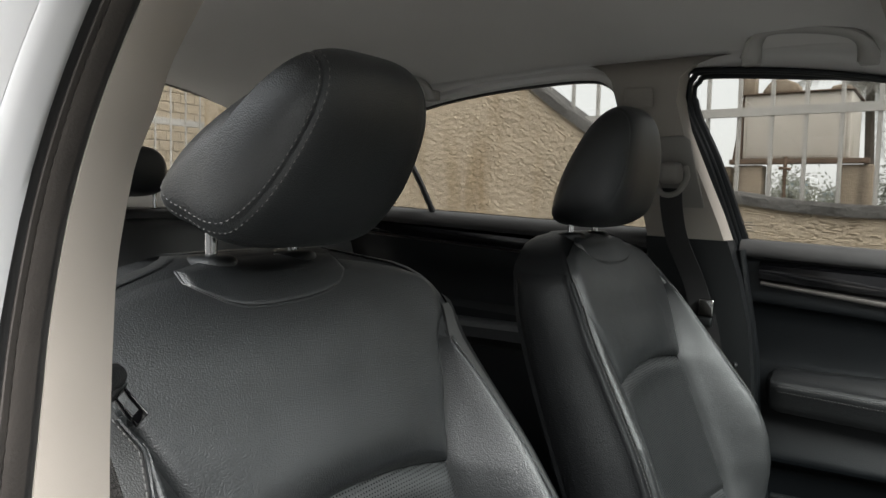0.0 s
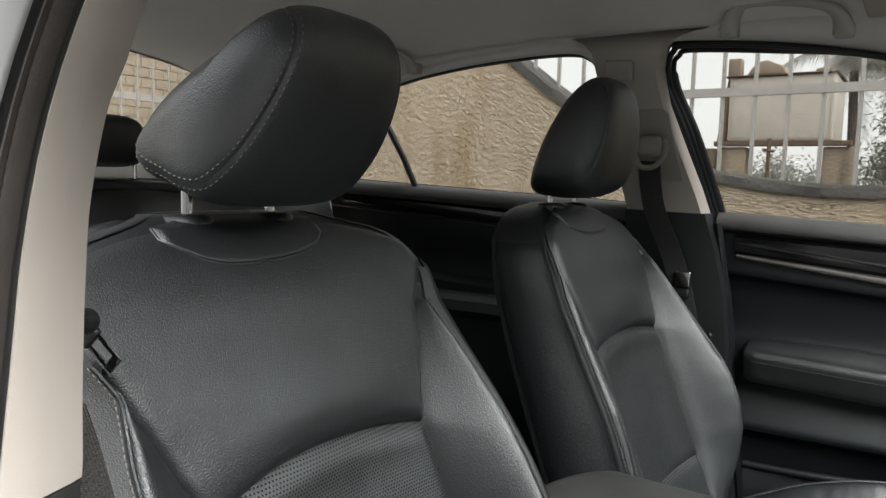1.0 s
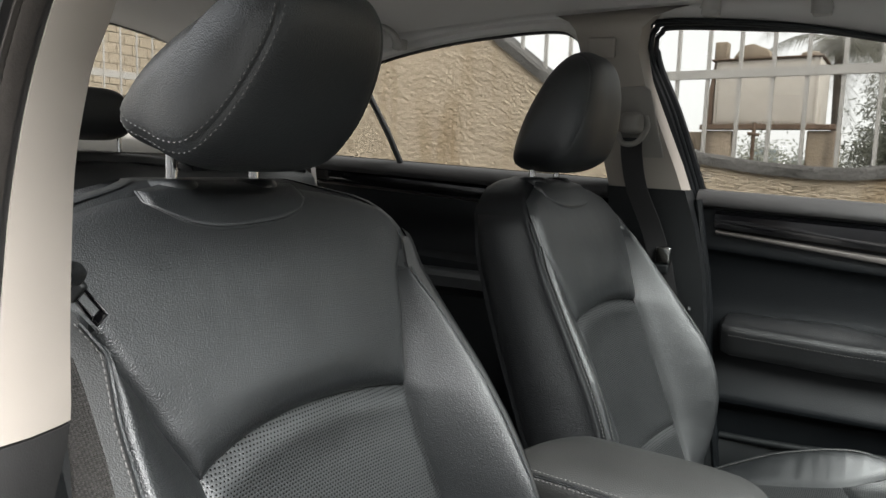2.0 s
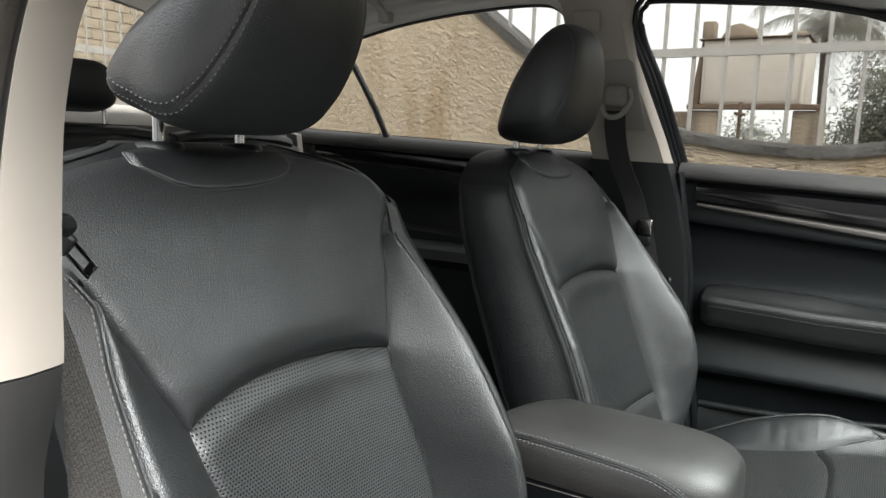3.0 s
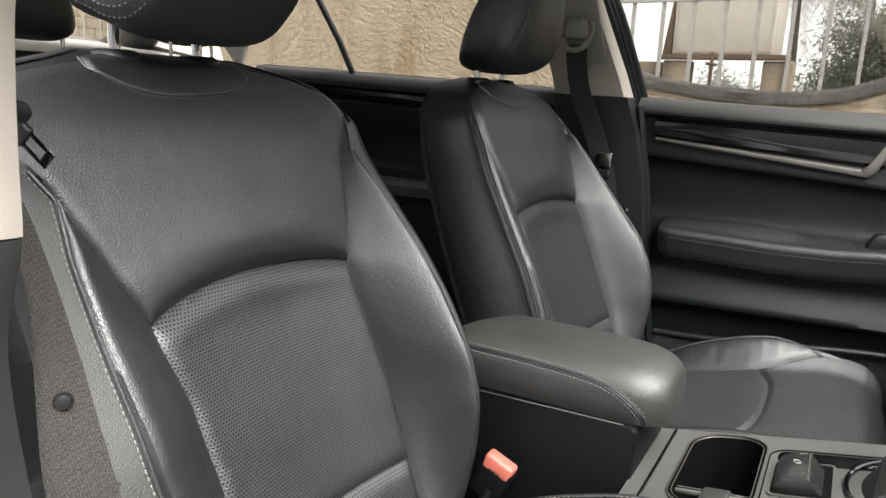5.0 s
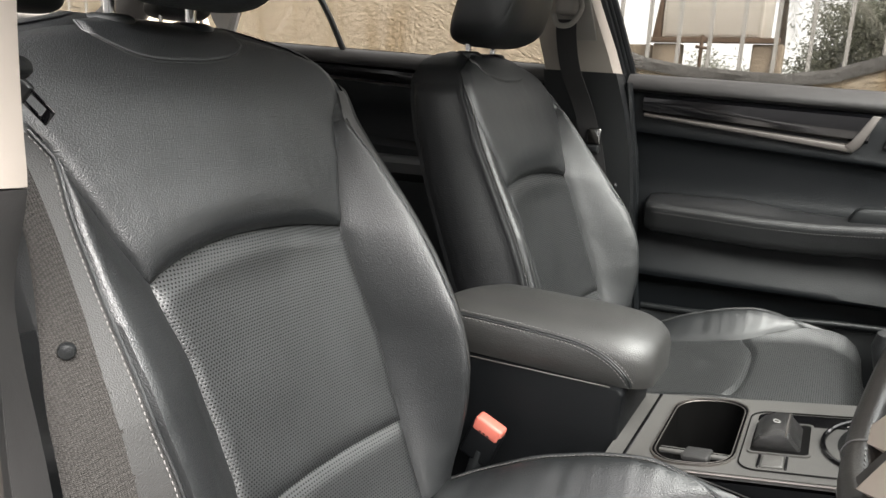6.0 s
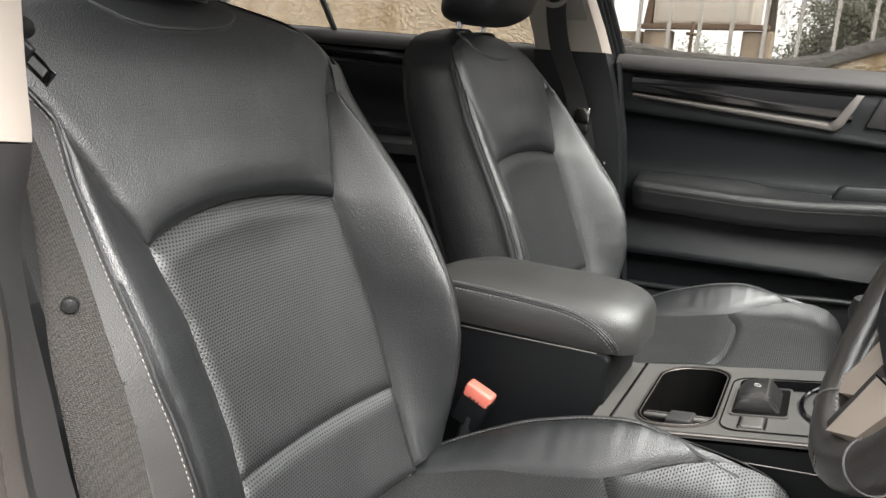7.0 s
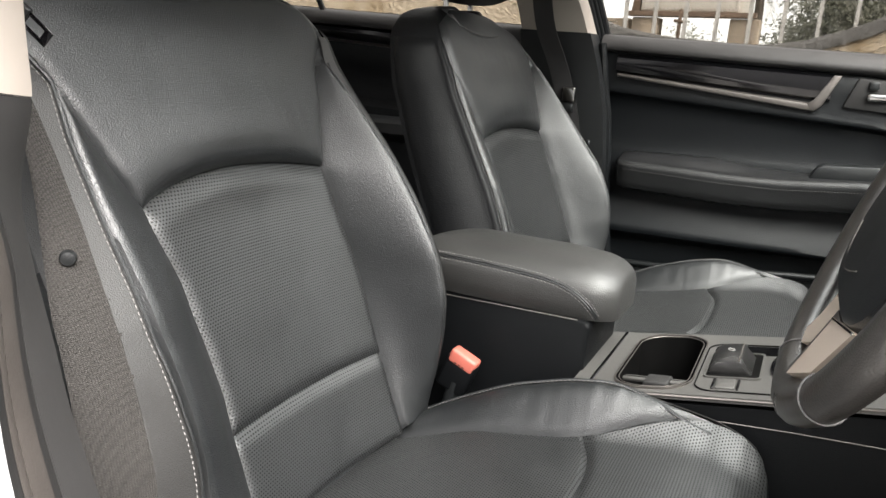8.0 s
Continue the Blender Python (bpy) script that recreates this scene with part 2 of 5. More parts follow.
# ---- builders ----
BASE = {}


def thing(name, label, category, base=(0, 0, 0), at=None, group="", kind=""):
    """A thing: an Empty at its base. Its parts are drawn in the same design space as the base."""
    e = new(name)
    e.location = at if at is not None else base
    BASE[e] = Vector(base)
    return tagged(e, label, category, group, kind)


def part(name, bm, mat, parent, label="", smooth=True, kind=""):
    """Links a bmesh as one mesh under a thing or a part."""
    root = parent
    while root not in BASE:
        root = root.parent
    bmesh.ops.translate(bm, vec=-BASE[root], verts=bm.verts)
    bmesh.ops.recalc_face_normals(bm, faces=bm.faces)
    me = bpy.data.meshes.new(name)
    bm.to_mesh(me)
    bm.free()
    me.materials.append(mat)
    if smooth:
        for p in me.polygons:
            p.use_smooth = True
        me.set_sharp_from_angle(angle=radians(40))
    ob = new(name, me)
    ob.parent = parent
    return tagged(ob, label, kind=kind)


def solo(name, bm, mat, label, category, kind="", smooth=True, group=""):
    """A thing that is a single mesh, drawn in world space."""
    bmesh.ops.recalc_face_normals(bm, faces=bm.faces)
    me = bpy.data.meshes.new(name)
    bm.to_mesh(me)
    bm.free()
    me.materials.append(mat)
    if smooth:
        for p in me.polygons:
            p.use_smooth = True
        me.set_sharp_from_angle(angle=radians(40))
    return tagged(new(name, me), label, category, group, kind)


def moved(bm, m):
    """The bmesh, carried to the pose m."""
    bmesh.ops.transform(bm, matrix=m, verts=bm.verts)
    return bm


def tab(x, table):
    """A value from a short table of (x, value), in rising x."""
    return float(np.interp(x, [a for a, _ in table], [b for _, b in table]))


def smooth01(t):
    t = min(1.0, max(0.0, t))
    return t * t * (3 - 2 * t)


def sheet(fn, na, nb, thick=0.0, closed=False):
    """A grid of fn(a, b), a and b from 0 to 1; thick: a second side that much below, joined round the edge."""
    bm = bmesh.new()
    g = [[bm.verts.new(fn(i / na, j / nb)) for j in range(nb + 1)] for i in range(na + (0 if closed else 1))]
    n = len(g)
    for i in range(n if closed else n - 1):
        for j in range(nb):
            bm.faces.new((g[i][j], g[(i + 1) % n][j], g[(i + 1) % n][j + 1], g[i][j + 1]))
    if thick:
        bm.normal_update()
        bmesh.ops.solidify(bm, geom=bm.faces[:], thickness=thick)
    return bm


def loft(rings, caps=True, join=False):
    """A skin over rings of equally many points."""
    bm = bmesh.new()
    vs = [[bm.verts.new(p) for p in r] for r in rings]
    m = len(rings[0])
    for i in range(len(vs) - (0 if join else 1)):
        a, b = vs[i], vs[(i + 1) % len(vs)]
        for k in range(m):
            bm.faces.new((a[k], a[(k + 1) % m], b[(k + 1) % m], b[k]))
    if caps and not join:
        bm.faces.new(vs[0][::-1])
        bm.faces.new(vs[-1])
    return bm


def sweep(pts, r=0.01, sides=8, flat=1.0, up=(0, 0, 1), join=False):
    """A round or flattened bar along points; r may be a list."""
    pts = [Vector(p) for p in pts]
    rings = []
    for i, p in enumerate(pts):
        if join:
            d = pts[(i + 1) % len(pts)] - pts[i - 1]
        else:
            d = pts[min(i + 1, len(pts) - 1)] - pts[max(i - 1, 0)]
        d.normalize()
        s = d.cross(Vector(up))
        if s.length < 1e-4:
            s = d.cross(Vector((1, 0, 0)))
        s.normalize()
        t = s.cross(d)
        rr = r[i] if isinstance(r, (list, tuple)) else r
        rings.append([p + s * rr * math.cos(a) + t * rr * flat * math.sin(a) for a in [2 * math.pi * k / sides for k in range(sides)]])
    return loft(rings, join=join)


def rbox(lo, hi, bevel=0.005, seg=3):
    """A box with rounded edges."""
    bm = bmesh.new()
    bmesh.ops.create_cube(bm, size=1)
    lo, hi = Vector(lo), Vector(hi)
    for v in bm.verts:
        v.co = Vector([(lo[k] + hi[k]) / 2 + v.co[k] * (hi[k] - lo[k]) for k in range(3)])
    if bevel:
        bmesh.ops.bevel(bm, geom=bm.edges[:], offset=bevel, segments=seg, profile=0.5, affect="EDGES")
    return bm


def prism(poly, axis, lo, hi, bevel=0.0, seg=2):
    """A 2D outline pulled along an axis (0, 1 or 2) from lo to hi."""
    bm = bmesh.new()

    def put(p, h):
        q = list(p)
        q.insert(axis, h)
        return bm.verts.new(q)
    a, b = [put(p, lo) for p in poly], [put(p, hi) for p in poly]
    bm.faces.new(a)
    bm.faces.new(b[::-1])
    for k in range(len(poly)):
        bm.faces.new((a[k], a[(k + 1) % len(poly)], b[(k + 1) % len(poly)], b[k]))
    bmesh.ops.recalc_face_normals(bm, faces=bm.faces)
    if bevel:
        bmesh.ops.bevel(bm, geom=bm.edges[:], offset=bevel, segments=seg, profile=0.5, affect="EDGES", clamp_overlap=True)
    return bm


def merged(*bms):
    """Several bmeshes of one part as one."""
    out = bmesh.new()
    for b in bms:
        me = bpy.data.meshes.new("tmp")
        b.to_mesh(me)
        b.free()
        out.from_mesh(me)
        bpy.data.meshes.remove(me)
    return out


def spline(pts, n):
    """n points on a smooth curve through pts."""
    p = [Vector(q) for q in pts]
    out = []
    for k in range(n):
        t = k / (n - 1) * (len(p) - 1)
        i = min(int(t), len(p) - 2)
        f = t - i
        a, b, c, d = p[max(i - 1, 0)], p[i], p[i + 1], p[min(i + 2, len(p) - 1)]
        out.append(0.5 * (2 * b + (c - a) * f + (2 * a - 5 * b + 4 * c - d) * f * f + (3 * b - a - 3 * c + d) * f ** 3))
    return out


def ring_spline(pts, n):
    """n points on a smooth closed curve through pts (any dimension)."""
    p = [np.array(q, float) for q in pts]
    m, out = len(p), []
    for k in range(n):
        t = k / n * m
        i, f = int(t), t - int(t)
        a, b, c, d = p[(i - 1) % m], p[i % m], p[(i + 1) % m], p[(i + 2) % m]
        out.append(0.5 * (2 * b + (c - a) * f + (2 * a - 5 * b + 4 * c - d) * f * f + (3 * b - a - 3 * c + d) * f ** 3))
    return out


def stitches(pts, normals, length=0.0042, gap=0.0020, r=0.00045):
    """A row of thread stitches along a line of points, lying on the surface."""
    bm = bmesh.new()
    pts = [Vector(p) for p in pts]
    nor = [Vector(q).normalized() for q in normals]
    acc, start = 0.0, 0.0
    cum = [0.0]
    for a, b in zip(pts, pts[1:]):
        cum.append(cum[-1] + (b - a).length)

    def at(s):
        i = max(0, min(len(cum) - 2, int(np.searchsorted(cum, s)) - 1))
        f = (s - cum[i]) / max(1e-6, cum[i + 1] - cum[i])
        return pts[i].lerp(pts[i + 1], f), nor[i].lerp(nor[i + 1], f)
    s = 0.0
    while s + length < cum[-1]:
        (a, na), (b, nb) = at(s), at(s + length)
        d = (b - a).normalized()
        w = d.cross(na).normalized() * r
        a2, b2 = a - na * 0.0004, b - nb * 0.0004
        mid, nm = (a + b) / 2, (na + nb) / 2
        v = [bm.verts.new(q) for q in (a2 - w, a2 + w, b2 + w, b2 - w, mid + nm * r * 1.5 - w, mid + nm * r * 1.5 + w)]
        bm.faces.new((v[0], v[1], v[5], v[4]))
        bm.faces.new((v[4], v[5], v[2], v[3]))
        bm.faces.new((v[0], v[4], v[3]))
        bm.faces.new((v[1], v[2], v[5]))
        s += length + gap
    return bm


# ---- the front seats ----
WORN = [True]
SIDE = {1: 1.0, -1: 1.0}
BOLSTER = [(0.44, 0.0), (0.478, 0.008), (0.525, 0.036), (0.60, 0.072), (0.67, 0.088), (0.73, 0.086), (0.786, 0.068), (0.843, 0.050), (0.907, 0.030), (0.965, 0.008), (1.0, 0.0)]
SEAM = [(0.42, 0.210), (0.55, 0.218), (0.65, 0.220), (0.72, 0.217), (0.84, 0.208), (0.92, 0.201), (0.96, 0.195), (0.985, 0.188), (1.005, 0.172), (1.02, 0.153), (1.033, 0.128), (1.041, 0.10), (1.047, 0.06)]
FLANK = [(0.42, 0.06), (0.6, 0.068), (0.8, 0.066), (0.88, 0.058), (0.93, 0.052), (0.96, 0.046), (0.985, 0.038), (1.0, 0.030), (1.03, 0.024), (1.047, 0.015)]
THICK = [(0.42, 0.11), (0.9, 0.115), (1.0, 0.105), (1.03, 0.085), (1.042, 0.06), (1.048, 0.035)]
INSERT = 0.158
# the worn seat: its bolsters, seams and flanks, inner side (1) and door side (-1)
WORN_BOLSTER = [(0.44, 0.0), (0.478, 0.018), (0.512, 0.042), (0.575, 0.082), (0.637, 0.110), (0.70, 0.120), (0.762, 0.107), (0.825, 0.081), (0.887, 0.048), (0.945, 0.018), (0.985, 0.004), (1.0, 0.0)]
SHOULDER = [(0.965, 0.226), (0.985, 0.231), (1.0, 0.226), (1.015, 0.212), (1.027, 0.190), (1.036, 0.16), (1.043, 0.115), (1.047, 0.07)]
WORN_EDGE = {1: [(0.804, 0.157), (0.94, 0.204)] + SHOULDER, -1: [(0.797, 0.146), (0.835, 0.167), (0.863, 0.179), (0.89, 0.192), (0.917, 0.205), (0.945, 0.220)] + SHOULDER}
WORN_SEAM = {1: [(0.42, 0.222), (0.512, 0.215), (0.575, 0.206), (0.637, 0.198), (0.70, 0.196), (0.762, 0.202), (0.825, 0.210), (0.887, 0.212), (0.943, 0.207)], -1: [(0.42, 0.200), (0.57, 0.204), (0.65, 0.215), (0.71, 0.223), (0.80, 0.222), (0.87, 0.218), (0.918, 0.207)]}
WORN_OUT = {1: [(0.42, 0.240), (0.55, 0.226), (0.7, 0.213), (0.825, 0.229), (0.90, 0.236), (0.945, 0.245), (0.965, 0.254), (0.985, 0.253), (1.0, 0.246), (1.015, 0.232), (1.03, 0.205), (1.043, 0.135), (1.047, 0.08)], -1: [(0.42, 0.285), (0.60, 0.299), (0.66, 0.303), (0.74, 0.292), (0.81, 0.266), (0.86, 0.250), (0.945, 0.252), (0.985, 0.252), (1.0, 0.246), (1.015, 0.232), (1.03, 0.205), (1.043, 0.135), (1.047, 0.08)]}
WORN_STRIP = {1: [(0.42, 0.7), (1.0, 0.7)], -1: [(0.57, 0.53), (0.71, 0.405), (0.80, 0.40), (0.88, 0.52), (0.93, 0.62), (0.985, 0.8)]}


def bol(z, s=1):
    """How far the side bolster stands forward."""
    if WORN[0] and s > 0:
        return 0.5 * (tab(z - 0.012, WORN_BOLSTER) + tab(z + 0.012, WORN_BOLSTER))
    return 0.5 * (tab(z - 0.012, BOLSTER) + tab(z + 0.012, BOLSTER)) * ((0.77 if WORN[0] else 0.42) if s < 0 else 1.0 if WORN[0] else 1.15)


def roll(s):
    """The door-side bolster's cross-section, rising to its outer seam."""
    return 0.35 * s + 0.65 * math.sin(s * math.pi / 2)


def eased(z, table):
    """A table's value, softened over a short height."""
    return sum(tab(z + h, table) for h in (-0.012, -0.006, 0.0, 0.006, 0.012)) / 5


def seam_u(z, s):
    """Half width at the bolster's outer seam."""
    if not WORN[0]:
        return tab(z, SEAM) + (0.016 * smooth01((0.96 - z) / 0.08) if s < 0 else 0.0)
    k = 1 if s > 0 else -1
    return max(eased(z, WORN_SEAM[k]), eased(z, WORN_EDGE[k]) + 0.003) if z < WORN_SEAM[k][-1][0] else eased(z, WORN_EDGE[k]) + 0.003


def back_x(z):
    t = min(1.0, max(0.0, (z - 0.965) / 0.083))
    return 0.05 - 0.4 * (z - 0.81) - 0.05 * (1 - math.sqrt(1 - t * t))


def insert_u(z, s):
    """Half width of the perforated insert, narrower on the worn door side."""
    if not WORN[0]:
        return INSERT if s > 0 else tab(z, [(0.45, 0.118), (0.62, 0.122), (0.73, 0.134), (0.82, 0.148)])
    return 0.158 + 0.008 * math.exp(-((z - 0.65) / 0.07) ** 2) if s > 0 else tab(z, [(0.42, 0.130), (0.50, 0.124), (0.60, 0.118), (0.65, 0.120), (0.72, 0.127), (0.76, 0.138), (0.80, 0.146)])


def panel_edge(z, s=1):
    """Where the upper panel or the insert meets the side bolster."""
    if WORN[0]:
        k = 1 if s > 0 else -1
        return insert_u(z, s) if z < WORN_EDGE[k][0][0] else eased(z, WORN_EDGE[k])
    return min(tab(z, SEAM) - 0.006, tab(z, [(0.804, insert_u(z, s)), (0.93, 0.194)]))


def back_front(u, z):
    """The seat back's front: how far forward it lies at u across and z up."""
    w, us = abs(u), seam_u(z, u)
    ui = panel_edge(z, u)
    p = bol(z, u)
    d = -0.015 * (1 - min(1, w / INSERT) ** 2) * smooth01((0.86 - z) / 0.1)
    if w > ui:
        s = min(1.0, (w - ui) / (us - ui - 0.003))
        d += p * (0.55 * smooth01(s) + 0.45 * math.sin(s * math.pi / 2) if u > 0 or not WORN[0] else roll(s))
    if w > us - 0.012:
        d -= 0.004 * ((w - us + 0.012) / 0.012) ** 2
    # gentle crown of the upper back
    d += 0.012 * smooth01((z - 0.84) / 0.06) * smooth01((1.02 - z) / 0.08) * max(0, 1 - (w / 0.22) ** 2)
    return back_x(z) + d


def back_side(q, z, s):
    """The seat back's flank, from the front seam (q 0) over the rounded edge (q 1) to the rear (q 2)."""
    us = seam_u(z, s)
    th = tab(z, THICK)
    if WORN[0]:
        k = 1 if s > 0 else -1
        p = bol(z, s)
        uo = max(us + 0.006, eased(z, WORN_OUT[k]))
        drop = 0.010
        if q <= 1:
            fall_off = 1 - math.sqrt(max(0.0, 1 - max(0.0, (q - 0.35) / 0.65) ** 2))
            return Vector((back_x(z) + p - 0.004 - drop * fall_off, s * (us + (uo - us) * q), z))
        f = q - 1
        d0 = p - 0.004 - drop
        return Vector((back_x(z) + d0 * (1 - f) - (th - 0.015) * f, s * (uo - (0.13 * f if s < 0 else 0.05 * f * f)), z))
    p, fl = bol(z, s), tab(z, FLANK) * FLARE[s] - (us - tab(z, SEAM))
    if s < 0:
        # a crisp corner, then a flat side widening a little to the rear
        if q <= 1:
            a = q * math.pi / 2
            return Vector((back_x(z) + p - 0.004 - 0.012 * (1 - math.cos(a)), s * (us + 0.008 * math.sin(a)), z))
        f = q - 1
        return Vector((back_x(z) + (p - 0.016) * (1 - f) - (th - 0.015) * f, s * (us + 0.008 + (fl - 0.008) * math.sin(min(1.0, f / 0.7) * math.pi / 2)), z))
    if q <= 1:
        a = q * math.pi / 2
        u, d = us + fl * math.sin(a), p - 0.004 - 0.044 * (1 - math.cos(a))
    else:
        f = q - 1
        u, d = us + fl - 0.03 * f * f, (p - 0.048) * (1 - f) - (th - 0.015) * f
    return Vector((back_x(z) + d, s * u, z))


FLARE = {1: 1.0, -1: 1.0}


def puff(a, b, w, h, soft=0.012, height=0.006, sink=0.004):
    """Upholstery that swells between its seams: w and h are the panel's size in metres."""
    e = min(a * w, (1 - a) * w, b * h, (1 - b) * h)
    t = min(1.0, e / soft)
    return height * (1 - (1 - t) ** 2.2) - sink * (1 - t) ** 4


def arch(u):
    return 0.820 - 0.016 * (u / INSERT) ** 2 - (0.011 * (min(0.0, u) / 0.146) ** 2 if WORN[0] else 0.0)


def lumbar():
    """Height of the seam across the small of the back."""
    return 0.553 if WORN[0] else 0.562


def crease(u, z, seed, amount=0.0010):
    """Shallow wrinkles of worn leather."""
    v = noise.noise(Vector((u * 15 + seed, z * 13, seed * 3.1)))
    w = noise.noise(Vector((u * 70, z * 34 + seed, seed)))
    return amount * v + amount * 0.35 * w


def back_panel_upper(a, b):
    s = a * 2 - 1
    z0, z1 = arch(s * INSERT), 1.040 - 0.03 * abs(s) ** 5
    z = z0 + (z1 - z0) * b
    U = panel_edge(z, s) + 0.005 * smooth01((z - 0.93) / 0.03)
    u = s * U
    return Vector((back_front(u, z) + puff(a, b, 2 * U, 0.22, 0.016) + 0.013 * math.exp(-((z - z0 - 0.036) / 0.034) ** 2) * (1 - abs(s) ** 3) * smooth01(b * 12) + crease(u, z, 1.0), u, z))


def back_panel_insert(a, b):
    z = lumbar() + (arch((a * 2 - 1) * INSERT) - lumbar()) * b
    u = -insert_u(z, -1) - 0.001 + (insert_u(z, -1) + insert_u(z, 1) + 0.002) * a
    return Vector((back_front(u, z) + puff(a, b, 0.33, 0.25, 0.022, 0.005, 0.003) - 0.005 * smooth01((b - 0.9) / 0.1) + crease(u, z, 5.0, 0.001), u, z))


def back_panel_lower(a, b):
    z = 0.44 + (lumbar() - 0.44) * b
    u = -insert_u(z, -1) - 0.001 + (insert_u(z, -1) + insert_u(z, 1) + 0.002) * a
    return Vector((back_front(u, z) + puff(a, b, 0.33, 0.12, 0.02, 0.003, 0.003) - 0.003 * smooth01((b - 0.85) / 0.15) + crease(u, z, 8.0, 0.001), u, z))


def bolster_top(s):
    return 0.985 if not WORN[0] else 0.945 if s > 0 else 0.921


def strip_edge(z, s):
    """Where, across the flank, the leather edge strip ends."""
    return tab(z, WORN_STRIP[1 if s > 0 else -1]) if WORN[0] else tab(z, [(0.45, 0.32), (0.7, 0.25), (0.85, 0.25), (0.92, 0.42), (0.97, 0.55)])


def back_bolster(s):
    def fn(a, b):
        z = 0.445 + (bolster_top(s) - 0.445) * b
        uo = seam_u(z, s)
        ui = panel_edge(z, s) - (0.003 if WORN[0] and s < 0 else 0.0)
        u = s * (ui + (uo - ui) * a)
        # pleats gathered under the shoulder seam of the worn seat
        pleat = 0.0011 * math.sin(a * 11.0 + z * 26.0) * math.exp(-((z - 0.895) / 0.035) ** 2) * a * (1 - a) * 4 if WORN[0] and s > 0 else 0.0
        return Vector((back_front(u, z) + pleat + puff(a, b, uo - ui, 0.5, 0.010, 0.005) * smooth01((uo - ui) / 0.03) + crease(u, z, 3.0 + s, 0.0022), u, z))
    return fn


def back_strip(s):
    def fn(a, b):
        z = 0.45 + (0.975 - 0.45) * b
        p = back_side(a * strip_edge(z, s), z, s)
        return p + Vector((0.002, s, 0)) * puff(a, b, 0.05, 0.5, 0.008, 0.002, 0.0015)
    return fn


def back_fabric(s):
    def fn(a, b):
        z = 0.45 + (0.985 - 0.45) * b
        q = strip_edge(z, s)
        p = back_side(q + a * ((1.05 if s < 0 else 1.9) if WORN[0] else 1.95 - q) - (q * a if WORN[0] else 0.0), z, s)
        return p + Vector((0, s, 0)) * puff(a, b, 0.1, 0.5, 0.010, 0.004, 0.003)
    return fn


def back_ring(z):
    th = tab(z, THICK)

    def half(s):
        us = seam_u(z, s)
        h = [Vector((back_front(s * f * us, z) - 0.010, s * f * us, z)) for f in (0.0, 0.2, 0.4, 0.55, 0.62, 0.68, 0.72, 0.76, 0.8, 0.84, 0.88, 0.92, 0.96, 0.985)]
        h += [back_side(q, z, s) - Vector((0.003, s * 0.003, 0)) for q in (0.2, 0.45, 0.7, 1.0, 1.4, 1.8, 2.0)]
        return h + [Vector((back_x(z) - th - 0.004, s * 0.9 * us, z)), Vector((back_x(z) - th - 0.012, s * 0.55 * us, z)), Vector((back_x(z) - th - 0.014, 0, z))]
    return half(1) + half(-1)[-2:0:-1]


HEAD_PROFILE = [(-0.030, 0.016), (-0.030, 0.05), (-0.014, 0.10), (0.010, 0.15), (0.040, 0.197), (0.070, 0.221), (0.098, 0.219), (0.116, 0.194), (0.122, 0.150), (0.119, 0.10), (0.109, 0.06), (0.092, 0.028), (0.055, 0.010), (0.01, 0.008)]
HEAD_C = np.array((0.05, 0.105))


def head_seam(h):
    return 0.735 + 0.19 * (0.62 - h / 0.21)


def head_point(t, k, n):
    """A point of the headrest: t across from -1 to 1, k of n round its side profile."""
    p = HEAD_RING[k % n]
    e = abs(t)
    s = max(0.0, 1 - e ** 3.6) ** (1 / 2.3) * 0.75 + 0.25 * max(0.0, 1 - e ** 10) ** 0.5
    s *= 1 - 0.022 * math.exp(-((e - head_seam(p[1])) / 0.018) ** 2)
    q = HEAD_C + (p - HEAD_C) * s
    wide = 0.120 * (1 - 0.16 * max(0, q[1] / 0.21) ** 2)
    return (q[0], t * wide, q[1])


HEAD_RING = ring_spline(HEAD_PROFILE, 56)


def cushion_z(x):
    return tab(x, [(0.10, 0.385), (0.175, 0.425), (0.30, 0.475), (0.46, 0.512), (0.56, 0.525), (0.615, 0.522), (0.642, 0.506), (0.663, 0.472), (0.674, 0.43), (0.678, 0.38)])


def cushion_b(x):
    return tab(x, [(0.10, 0.37), (0.141, 0.40), (0.189, 0.444), (0.243, 0.478), (0.327, 0.523), (0.405, 0.551), (0.463, 0.563), (0.513, 0.559), (0.569, 0.553), (0.610, 0.547), (0.642, 0.534), (0.662, 0.508), (0.673, 0.46), (0.678, 0.37)])


def cushion_u(x):
    return tab(x, [(0.10, 0.22), (0.3, 0.236), (0.5, 0.240), (0.59, 0.240), (0.64, 0.235), (0.665, 0.222), (0.678, 0.20)])


def cushion_seam(x):
    """Half width of the middle panels: the side bolster runs out to a point at the front corner."""
    f = [min(1.0, max(0.0, (x + h - 0.45) / 0.14)) for h in (-0.03, -0.015, 0.0, 0.015, 0.03)]
    return 0.160 + 0.066 * sum(f) / 5


def cushion_top(u, x):
    z0 = (cushion_z(x - 0.012) + cushion_z(x) + cushion_z(min(0.678, x + 0.012))) / 3
    z1 = (cushion_b(x - 0.015) + cushion_b(x) + cushion_b(min(0.678, x + 0.015))) / 3
    w, e = abs(u), cushion_seam(x)
    return z0 + 0.002 * (1 - min(1, w / 0.165) ** 2) * smooth01((0.6 - x) / 0.1) + (z1 - z0) * SIDE[1 if u > 0 else -1] * smooth01((w - 0.146 - 0.24 * (e - 0.160)) / 0.066)


